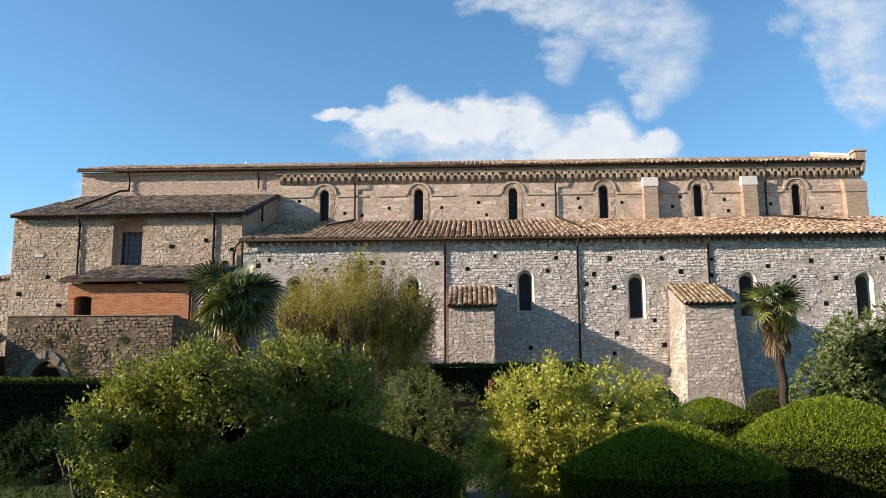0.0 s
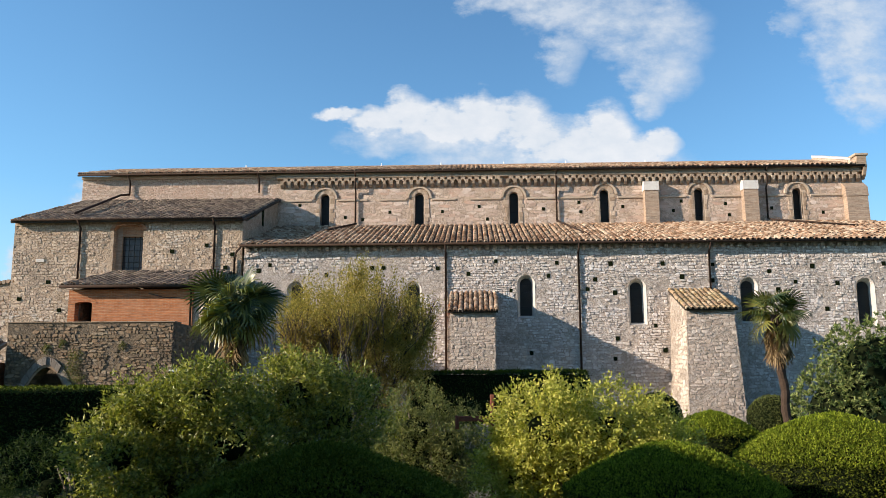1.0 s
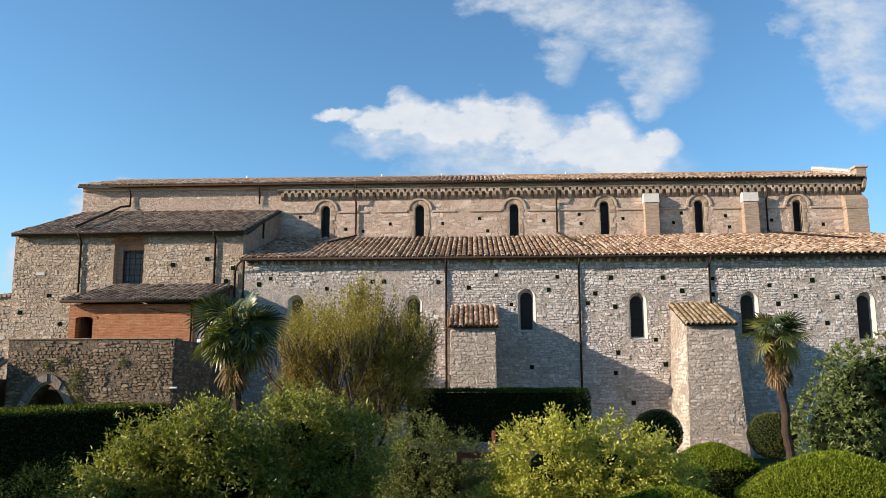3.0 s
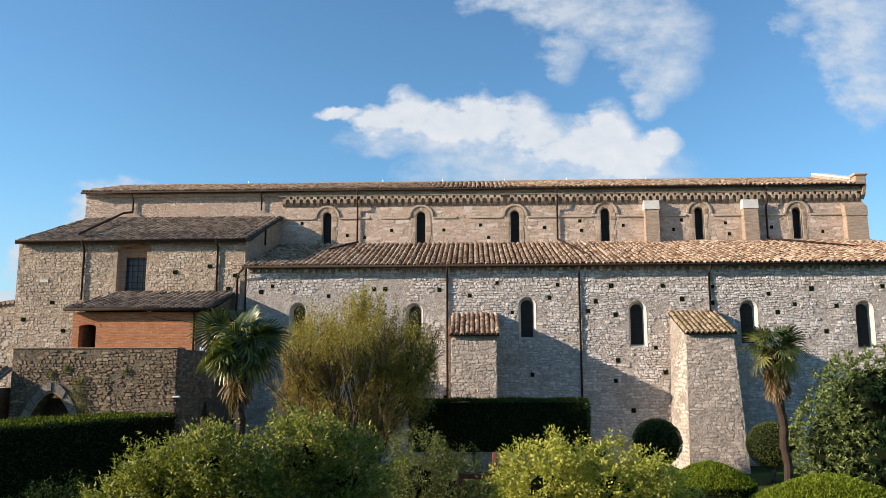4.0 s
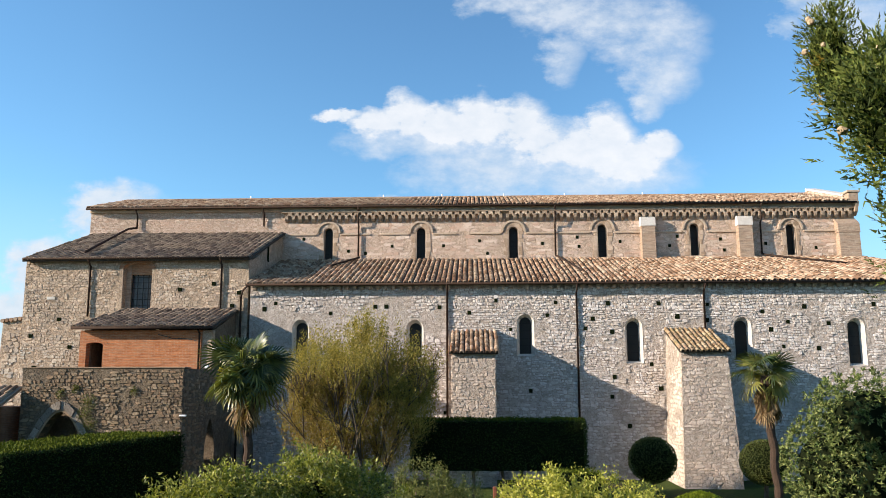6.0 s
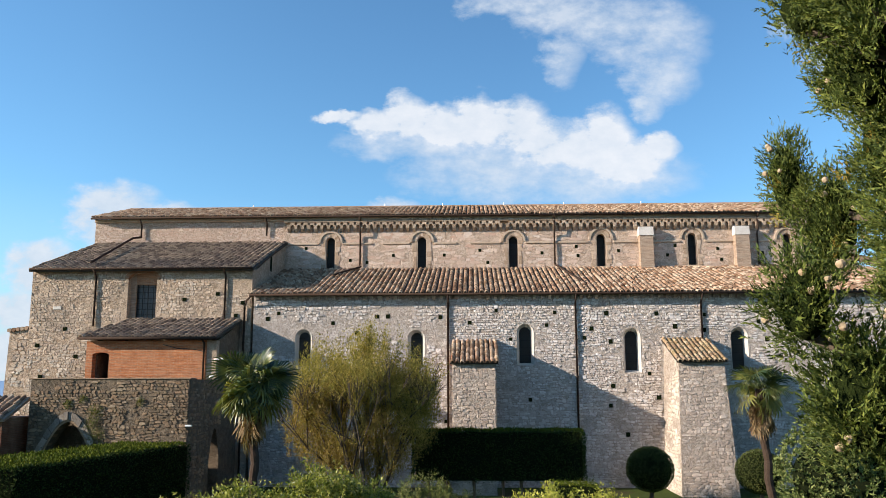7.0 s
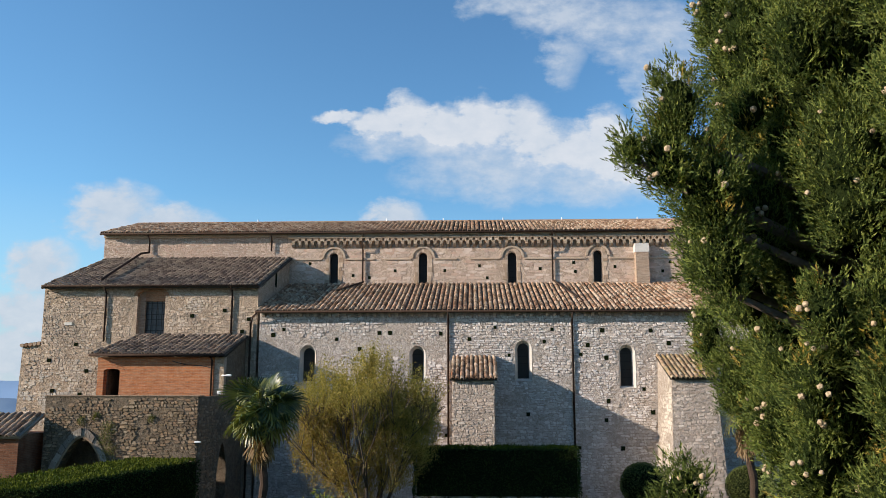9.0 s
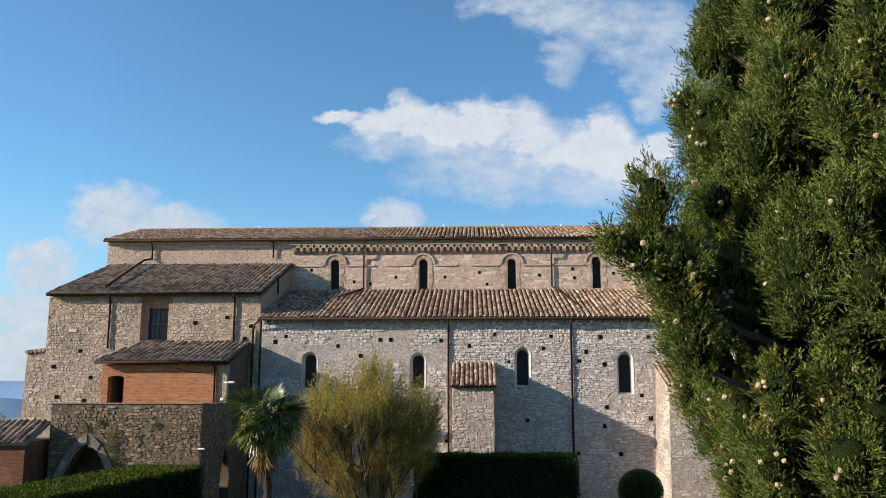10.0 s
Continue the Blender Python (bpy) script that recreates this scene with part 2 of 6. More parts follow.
def tile_build(colours, lichen, lichen_amount):
    def build(n):
        p = place(n)
        ramp = n.add("ShaderNodeValToRGB", {0: piece_random(n)})
        e = ramp.color_ramp.elements
        for i, c in enumerate(colours):
            el = e[i] if i < 2 else e.new(0.5)
            el.color = (*c, 1)
        for i, el in enumerate(e):
            el.position = i / (len(colours) - 1)
        g = n.noise(p, 14.0, 8.0, 0.7)
        col = n.mix(n.math("MULTIPLY", n.ramp(g, 0.4, 0.7), 0.5), ramp.outputs[0], n.mix(1.0, ramp.outputs[0], (0.4, 0.36, 0.32, 1), "MULTIPLY"))
        col = n.mix(n.math("MULTIPLY", n.ramp(n.noise(p, 1.1, 7.0, 0.7), 0.45, 0.68), lichen_amount), col, (*lichen, 1))
        return n.add("ShaderNodeBsdfPrincipled", {"Base Color": col, "Roughness": 0.88, "Specular IOR Level": 0.2, "Normal": bump(n, g, 0.5, 0.015)}).outputs[0]
    return build


roof_tile = material("roof_tile", tile_build([(0.30, 0.175, 0.10), (0.52, 0.38, 0.26), (0.20, 0.115, 0.07), (0.66, 0.52, 0.38), (0.40, 0.235, 0.145)], (0.20, 0.155, 0.115), 0.55))
dark_tile = material("dark_tile", tile_build([(0.235, 0.163, 0.112), (0.34, 0.25, 0.175), (0.15, 0.105, 0.078), (0.45, 0.335, 0.235)], (0.15, 0.13, 0.11), 0.5))
lichen_tile = material("lichen_tile", tile_build([(0.34, 0.25, 0.16), (0.46, 0.37, 0.25), (0.24, 0.16, 0.10), (0.40, 0.28, 0.18)], (0.36, 0.28, 0.09), 0.4))


def plain(c1, c2, scale=6.0, rough=0.6, metal=0.0, bumps=0.2, gloss=0.3):
    def build(n):
        p = place(n)
        g = n.noise(p, scale, 6.0, 0.65)
        col = n.mix(n.ramp(g, 0.3, 0.7), (*c1, 1), (*c2, 1))
        return n.add("ShaderNodeBsdfPrincipled", {"Base Color": col, "Roughness": rough, "Metallic": metal, "Specular IOR Level": gloss, "Normal": bump(n, g, bumps, 0.01)}).outputs[0]
    return build


pipe_metal = material("pipe_metal", plain((0.035, 0.022, 0.017), (0.06, 0.04, 0.03), 5.0, 0.85, 0.0, 0.2, 0.08))
rust_metal = material("rust_metal", plain((0.16, 0.055, 0.035), (0.24, 0.09, 0.05), 20.0, 0.8, 0.2))
iron = material("iron", plain((0.03, 0.03, 0.032), (0.06, 0.055, 0.05), 20.0, 0.6, 0.5))
white_paint = material("white_paint", plain((0.75, 0.75, 0.74), (0.82, 0.82, 0.8), 8.0, 0.4))
bark = material("bark", plain((0.10, 0.075, 0.055), (0.19, 0.15, 0.11), 30.0, 0.95, 0.0, 0.8))
grey_bark = material("grey_bark", plain((0.05, 0.038, 0.03), (0.10, 0.08, 0.065), 30.0, 0.95, 0.0, 0.8))
palm_fibre = material("palm_fibre", plain((0.07, 0.04, 0.026), (0.15, 0.095, 0.06), 40.0, 0.95, 0.0, 1.0))
palm_trunk = material("palm_trunk", plain((0.022, 0.014, 0.01), (0.075, 0.048, 0.032), 30.0, 0.95, 0.0, 1.0))
stone_path = material("stone_path", plain((0.06, 0.055, 0.035), (0.14, 0.12, 0.08), 4.0, 0.9, 0.0, 0.5))
# near-black fill, painted as the shade inside plants and wall holes
deep_shade = material("deep_shade_fill", plain((0.006, 0.009, 0.004), (0.014, 0.018, 0.008), 30.0, 1.0, 0.0, 0.5, 0.0))


def pane_build(n):
    p = place(n)
    g = n.noise(p, 5.0, 3.0)
    return n.add("ShaderNodeBsdfPrincipled", {"Base Color": (0.02, 0.018, 0.016, 1), "Roughness": 0.45, "Transmission Weight": 0.3, "IOR": 1.3, "Normal": bump(n, g, 0.1, 0.01)}).outputs[0]


old_glass = material("old_glass", pane_build)
grey_glass = material("grey_glass", plain((0.06, 0.06, 0.065), (0.11, 0.11, 0.115), 4.0, 0.3, 0.0, 0.05, 0.5))


def leaf_build(colours, through_light=0.3, rough=0.5, patchy=0.5, scale=1.5, gloss=0.15):
    def build(n):
        p = place(n)
        ramp = n.add("ShaderNodeValToRGB", {0: piece_random(n)})
        e = ramp.color_ramp.elements
        for i, c in enumerate(colours):
            el = e[i] if i < 2 else e.new(0.5)
            el.color = (*c, 1)
        for i, el in enumerate(e):
            el.position = i / (len(colours) - 1)
        col = n.mix(n.math("MULTIPLY", n.ramp(n.noise(p, scale, 4.0), 0.35, 0.7), patchy), ramp.outputs[0], n.mix(1.0, ramp.outputs[0], (0.55, 0.6, 0.5, 1), "MULTIPLY"))
        s = n.add("ShaderNodeBsdfPrincipled", {"Base Color": col, "Roughness": rough, "Specular IOR Level": gloss}).outputs[0]
        t = n.add("ShaderNodeBsdfTranslucent", {"Color": n.mix(1.0, col, (1.2, 1.25, 0.6, 1), "MULTIPLY")}).outputs[0]
        return n.add("ShaderNodeMixShader", {0: through_light, 1: s, 2: t}).outputs[0]
    return build


laurel_leaf = material("laurel_leaf", leaf_build([(0.18, 0.205, 0.032), (0.30, 0.315, 0.055), (0.095, 0.115, 0.022), (0.42, 0.40, 0.10)], 0.34, 0.38, gloss=0.35))
golden_leaf = material("golden_leaf", leaf_build([(0.40, 0.40, 0.06), (0.52, 0.48, 0.09), (0.30, 0.32, 0.05), (0.60, 0.55, 0.15)], 0.3, 0.45))
box_leaf = material("box_leaf", leaf_build([(0.07, 0.092, 0.009), (0.095, 0.12, 0.012), (0.045, 0.065, 0.007), (0.13, 0.15, 0.018)], 0.12, 0.8, gloss=0.08))
# lighter copy of the box green, for crowns that stand in the light
lit_leaf = material("lit_leaf", leaf_build([(0.19, 0.25, 0.018), (0.25, 0.31, 0.025), (0.13, 0.18, 0.014), (0.32, 0.37, 0.04)], 0.25, 0.7, gloss=0.08))
hedge_leaf = material("hedge_leaf", leaf_build([(0.022, 0.042, 0.011), (0.036, 0.063, 0.015), (0.017, 0.031, 0.008), (0.063, 0.091, 0.021)], 0.15, 0.6, gloss=0.08))
olive_leaf = material("olive_leaf", leaf_build([(0.29, 0.245, 0.06), (0.41, 0.33, 0.085), (0.18, 0.165, 0.045), (0.50, 0.385, 0.12)], 0.38, 0.6))
amber_leaf = material("amber_leaf", leaf_build([(0.30, 0.195, 0.075), (0.38, 0.25, 0.085), (0.20, 0.145, 0.055), (0.33, 0.25, 0.09)], 0.42, 0.6))
grey_leaf = material("grey_leaf", leaf_build([(0.13, 0.15, 0.045), (0.18, 0.195, 0.06), (0.09, 0.11, 0.035), (0.23, 0.225, 0.08)], 0.25, 0.45))
magnolia_leaf = material("magnolia_leaf", leaf_build([(0.097, 0.142, 0.036), (0.175, 0.216, 0.064), (0.061, 0.092, 0.027), (0.278, 0.300, 0.109)], 0.12, 0.5, gloss=0.15))
palm_leaf = material("palm_leaf", leaf_build([(0.05, 0.075, 0.02), (0.10, 0.12, 0.03), (0.032, 0.05, 0.015), (0.19, 0.19, 0.05)], 0.2, 0.38, gloss=0.4))
dry_palm = material("dry_palm", leaf_build([(0.20, 0.13, 0.07), (0.32, 0.22, 0.12), (0.11, 0.065, 0.035), (0.38, 0.27, 0.15)], 0.2, 0.7))
yellow_palm = material("yellow_palm", leaf_build([(0.25, 0.22, 0.05), (0.33, 0.27, 0.07), (0.18, 0.18, 0.04)], 0.25, 0.5))
cypress_leaf = material("cypress_leaf", leaf_build([(0.118, 0.160, 0.036), (0.178, 0.22, 0.046), (0.077, 0.110, 0.025), (0.25, 0.275, 0.065)], 0.2, 0.65, 0.5, 3.0))
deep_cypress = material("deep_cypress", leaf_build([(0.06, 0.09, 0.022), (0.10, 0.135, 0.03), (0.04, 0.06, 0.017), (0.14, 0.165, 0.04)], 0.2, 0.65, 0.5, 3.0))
yellow_cypress = material("yellow_cypress", leaf_build([(0.42, 0.30, 0.05), (0.5, 0.38, 0.08), (0.30, 0.20, 0.05)], 0.25, 0.6))
cone_skin = material("cone_skin", plain((0.32, 0.23, 0.13), (0.54, 0.43, 0.29), 60.0, 0.7, 0.0, 0.6))


def ground_build(n):
    p = place(n)
    g = n.noise(p, 6.0, 8.0, 0.7)
    col = n.mix(n.ramp(g, 0.3, 0.7), (0.03, 0.05, 0.01, 1), (0.07, 0.095, 0.02, 1))
    col = n.mix(n.ramp(n.noise(p, 0.35, 5.0), 0.5, 0.65), col, (0.06, 0.05, 0.03, 1))
    return n.add("ShaderNodeBsdfPrincipled", {"Base Color": col, "Roughness": 0.95, "Specular IOR Level": 0.1, "Normal": bump(n, g, 0.8, 0.05)}).outputs[0]


grass_ground = material("grass_ground", ground_build)
# distance haze is put into the hills' blue colours
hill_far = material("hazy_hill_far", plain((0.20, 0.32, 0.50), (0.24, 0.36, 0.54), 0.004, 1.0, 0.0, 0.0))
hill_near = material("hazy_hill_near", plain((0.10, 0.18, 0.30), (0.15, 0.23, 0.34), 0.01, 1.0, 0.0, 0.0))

window_stone = material("window_stone", rough_stone([(0.475, 0.446, 0.408), (0.541, 0.513, 0.475)], (0.4, 0.37, 0.33, 1), 12.0, piece=False, stain_amount=0.4, bumps=0.3))
dressed_rubble = material("dressed_rubble", rough_stone([(0.58, 0.52, 0.44), (0.66, 0.60, 0.52), (0.54, 0.47, 0.38)], (0.42, 0.33, 0.25, 1), 8.0, stain_amount=0.35))
dark_brick = material("dark_brick", brick_build((0.20, 0.085, 0.045), (0.15, 0.065, 0.035), (0.16, 0.10, 0.07)))
# near-black slab colour, standing in for the shade between the tiles
gap_shade = material("gap_shade", plain((0.035, 0.027, 0.02), (0.07, 0.055, 0.042), 8.0, 0.95, 0.0, 0.5))
# near-black to dark green, painted as the shade deep between the sprays
cypress_shade = material("cypress_shade", plain((0.006, 0.010, 0.004), (0.03, 0.042, 0.012), 140.0, 1.0, 0.0, 1.0, 0.0))
ball_leaf = material("ball_leaf", leaf_build([(0.08, 0.10, 0.025), (0.12, 0.14, 0.035), (0.05, 0.065, 0.018), (0.16, 0.17, 0.05)], 0.15, 0.6))


# ---- building blocks ----
GZ = -0.4
ORIGIN = {}
rng = np.random.default_rng(7)


def thing(name, loc, label, category, group="", kind=""):
    e = new(name)
    e.location = loc
    ORIGIN[e.name] = np.array(loc, float)
    return tagged(e, label, category, group, kind)


def origin(ob):
    while ob.parent:
        ob = ob.parent
    return ORIGIN.get(ob.name, np.zeros(3))


def mesh_of(name, V, F, mat):
    me = bpy.data.meshes.new(name)
    me.from_pydata(np.asarray(V, float).tolist(), [], [list(map(int, f)) for f in F] if not isinstance(F, np.ndarray) else F.tolist())
    me.materials.append(mat)
    me.update()
    return me


def part(name, geo, mat, parent=None, label="", smooth=False, kind="", category=""):
    """One mesh object from (vertices, faces) in world metres, under a thing or a part."""
    V, F = geo
    V = np.asarray(V, float)
    o = origin(parent) if parent else np.zeros(3)
    me = mesh_of(name, V - o, F, mat)
    if smooth:
        me.polygons.foreach_set("use_smooth", np.ones(len(me.polygons), bool))
    ob = new(name, me)
    ob.parent = parent
    return tagged(ob, label, category, "", kind)


def join(*geos):
    V, F, n = [], [], 0
    for v, f in geos:
        V.extend(np.asarray(v, float).tolist())
        F.extend([[int(i) + n for i in face] for face in f])
        n = len(V)
    return V, F


def prism(pts, y0, y1):
    """A prism from a front outline of (x, z), counter-clockwise seen from the front, between y0 and y1."""
    n = len(pts)
    V = [(x, y0, z) for x, z in pts] + [(x, y1, z) for x, z in pts]
    F = [list(range(n)), list(range(2 * n - 1, n - 1, -1))]
    F += [[(i + 1) % n, i, i + n, (i + 1) % n + n] for i in range(n)]
    return V, F


def side_prism(pts, x0, x1):
    """A prism from an outline of (y, z), between x0 and x1."""
    n = len(pts)
    V = [(x0, y, z) for y, z in pts] + [(x1, y, z) for y, z in pts]
    F = [list(range(n - 1, -1, -1)), list(range(n, 2 * n))]
    F += [[i, (i + 1) % n, (i + 1) % n + n, i + n] for i in range(n)]
    return V, F


def box(x0, x1, y0, y1, z0, z1):
    return prism([(x0, z0), (x1, z0), (x1, z1), (x0, z1)], y0, y1)


def bevel_box(x0, x1, y0, y1, z0, z1, b=0.02):
    bm = bmesh.new()
    bmesh.ops.create_cube(bm, size=1.0)
    bmesh.ops.scale(bm, vec=(x1 - x0, y1 - y0, z1 - z0), verts=bm.verts)
    bmesh.ops.translate(bm, vec=((x0 + x1) / 2, (y0 + y1) / 2, (z0 + z1) / 2), verts=bm.verts)
    bmesh.ops.bevel(bm, geom=bm.edges[:], offset=b, segments=1, affect="EDGES")
    bm.verts.index_update()
    geo = [v.co[:] for v in bm.verts], [[v.index for v in f.verts] for f in bm.faces]
    bm.free()
    return geo


def tube(points, radii, sides=8, caps=True):
    P = np.asarray(points, float)
    R = np.broadcast_to(np.asarray(radii, float), (len(P),))
    V, F = [], []
    for i, p in enumerate(P):
        d = P[min(i + 1, len(P) - 1)] - P[max(i - 1, 0)]
        d = d / (np.linalg.norm(d) + 1e-9)
        a = np.cross(d, (0.0, 0.0, 1.0) if abs(d[2]) < 0.9 else (1.0, 0.0, 0.0))
        a /= np.linalg.norm(a)
        b = np.cross(d, a)
        for k in range(sides):
            t = 2 * math.pi * k / sides
            V.append(p + R[i] * (a * math.cos(t) + b * math.sin(t)))
    for i in range(len(P) - 1):
        for k in range(sides):
            j = (k + 1) % sides
            F.append([i * sides + k, i * sides + j, (i + 1) * sides + j, (i + 1) * sides + k])
    if caps:
        F.append(list(range(sides - 1, -1, -1)))
        F.append(list(range((len(P) - 1) * sides, len(P) * sides)))
    return V, F


def arch_points(xc, half, spring, rise, pointed=False, steps=10):
    """Points of an arch from its left to its right springing."""
    out = []
    for i in range(steps + 1):
        t = i / steps
        if pointed:
            s = 1 - abs(2 * t - 1)
            out.append((xc + half * (2 * t - 1), spring + rise * (1 - (1 - s) ** 1.8)))
        else:
            a = math.pi * (1 - t)
            out.append((xc + half * math.cos(a), spring + rise * math.sin(a)))
    return out


def wall_front(x0, x1, z0, z1, y0, y1, openings, maker=prism):
    """A wall with arched or square openings (xc, half, sill, spring, rise, pointed) that go through it."""
    geos, x = [], x0
    for xc, half, sill, spring, rise, pointed in sorted(openings):
        geos.append(maker([(x, z0), (xc - half, z0), (xc - half, z1), (x, z1)], y0, y1))
        if sill > z0:
            geos.append(maker([(xc - half, z0), (xc + half, z0), (xc + half, sill), (xc - half, sill)], y0, y1))
        a = arch_points(xc, half, spring, rise, pointed) if rise > 0 else [(xc - half, spring), (xc + half, spring)]
        for (ax, az), (bx, bz) in zip(a, a[1:]):
            geos.append(maker([(ax, az), (bx, bz), (bx, z1), (ax, z1)], y0, y1))
        x = xc + half
    geos.append(maker([(x, z0), (x1, z0), (x1, z1), (x, z1)], y0, y1))
    return weld(join(*geos))


def weld(geo):
    """Joins corners that meet, so that the shape hangs together."""
    V, F = geo
    seen, keep, to = {}, [], []
    for v in V:
        k = tuple(round(c, 4) for c in v)
        if k not in seen:
            seen[k] = len(keep)
            keep.append(k)
        to.append(seen[k])
    faces = [[to[i] for i in f] for f in F]
    return keep, [f for f in faces if len(set(f)) == len(f)]


def arch_band(xc, half, spring, rise, width, y0, y1, pointed=False, foot=0.0, steps=10):
    """A raised band along an arch, with straight legs of length foot."""
    inner = arch_points(xc, half, spring, rise, pointed, steps)
    outer = arch_points(xc, half + width, spring, rise + width, pointed, steps)
    if foot:
        inner = [(xc - half, spring - foot)] + inner + [(xc + half, spring - foot)]
        outer = [(xc - half - width, spring - foot)] + outer + [(xc + half + width, spring - foot)]
    return prism(outer[::-1] + inner, y0, y1)


def stone_shape(w, h, d, r):
    """A rough stone: eight-cornered front, bevelled, standing d out of its wall. Local u, v, out."""
    cut = 0.22
    ring = np.array([(-0.5, -0.5 + cut), (-0.5 + cut, -0.5), (0.5 - cut, -0.5), (0.5, -0.5 + cut), (0.5, 0.5 - cut), (0.5 - cut, 0.5), (-0.5 + cut, 0.5), (-0.5, 0.5 - cut)])
    ring = ring + r.uniform(-0.13, 0.13, ring.shape)
    inner = ring * r.uniform(0.8, 0.93) + r.uniform(-0.03, 0.03, (1, 2))
    dep = d * (r.uniform(0.85, 1.15, 8) + r.uniform(-0.35, 0.35) * ring[:, 0] + r.uniform(-0.45, 0.45) * ring[:, 1])
    V = [(u * w, v * h, -0.02) for u, v in ring] + [(u * w, v * h, q) for (u, v), q in zip(inner, dep)]
    F = [[i, (i + 1) % 8, (i + 1) % 8 + 8, i + 8] for i in range(8)] + [list(range(8, 16))]
    return np.array(V), F


def masonry(parent, mat, u0, u1, v0, v1, to_world, skip, seed, course=(0.13, 0.24), width=(0.18, 0.5), out=(0.012, 0.04), near=None, gap=0.02, single=300, bare_above=0.25):
    """Courses of rough stones over a wall. The stones within the stretch near=(u0, u1, v0, v1) are single pieces, up to 300, the rest are joined."""
    r = np.random.default_rng(seed)
    shapes = [stone_shape(1, 1, 1, r) for _ in range(12)]
    meshes = []
    VV, FF, n, count = [], [], 0, 0
    v = v0
    U, W, N = to_world(1, 0, 0) - to_world(0, 0, 0), to_world(0, 1, 0) - to_world(0, 0, 0), to_world(0, 0, 1) - to_world(0, 0, 0)
    turn = Matrix((U, W, N)).transposed().to_4x4()
    o = origin(parent)
    while v < v1 - 0.05:
        h = min(r.uniform(*course), v1 - v)
        big_row = r.random() < 0.2
        u = u0 - r.uniform(0, 0.3)
        while u < u1 - 0.04:
            w = r.uniform(*width) * (0.7 + 1.6 * h) * (1.3 if big_row else 1.0) * (0.55 if r.random() < 0.2 else 1.0)
            hh = h * r.uniform(0.82, 1.0)
            a, b = max(u, u0), min(u + w, u1)
            cu = (a + b) / 2
            cv = v + h / 2 + r.uniform(-0.02, 0.02) + 0.14 * noise.noise((cu * 0.55, v * 0.5, seed)) + 0.03 * noise.noise((cu * 3.1, v * 2.0, seed))
            hh *= r.uniform(0.8, 1.25)
            bare = noise.noise((cu * 0.7, v * 1.1, seed + 7.0)) > bare_above
            if b - a > 0.05 and not skip(a, b, cv - h / 2, cv + h / 2) and r.random() > (0.85 if bare else 0.06) and v0 + 0.02 < cv - hh / 2 and cv + hh / 2 < v1:
                d = r.uniform(*out)
                k = int(r.integers(12))
                c = to_world(cu, cv, 0.0)
                if near and count < single and near[0] < cu < near[1] and near[2] < cv < near[3]:
                    if not meshes:
                        meshes = [mesh_of("stone", sv, sf, mat) for sv, sf in shapes]
                    ob = new("stone", meshes[k])
                    ob.parent = parent
                    ob.matrix_basis = Matrix.Translation(Vector(np.array(c) - o)) @ turn @ Matrix.Diagonal((b - a - gap, hh - gap, d, 1))
                    count += 1
                else:
                    sv, sf = shapes[k]
                    L = sv * (b - a - gap, hh - gap, d)
                    t = r.normal(0, 0.07)
                    L = np.stack([L[:, 0] * math.cos(t) - L[:, 1] * math.sin(t), L[:, 0] * math.sin(t) + L[:, 1] * math.cos(t), L[:, 2]], 1)
                    VV.append(np.array(c) + L[:, :1] * np.array(U) + L[:, 1:2] * np.array(W) + L[:, 2:] * np.array(N))
                    FF.extend([[i + n for i in f] for f in sf])
                    n += 16
            u += w
        v += h
    if VV:
        part("stonework", (np.concatenate(VV), FF), mat, parent, "rough squared stones", kind="stuff")


def tile_shape():
    """One curved clay tile, 0.46 long, tapered, lying along +v with its back up."""
    V, F, k = [], [], 6
    for j, (y, rad, lift) in enumerate(((-0.02, 0.11, 0.0), (0.44, 0.086, -0.012))):
        for i in range(k + 1):
            a = math.pi * i / k
            V.append((rad * math.cos(a), y, 1.2 * rad * math.sin(a) + lift))
    F = [[i, i + 1, i + k + 2, i + k + 1][::-1] for i in range(k)]
    b = len(V)
    for i in range(k + 1):
        a = math.pi * i / k
        V.append((0.082 * math.cos(a), -0.02, 1.2 * 0.082 * math.sin(a)))
    F += [[i, b + i, b + i + 1, i + 1][::-1] for i in range(k)]
    return np.array(V), F


TILE = tile_shape()


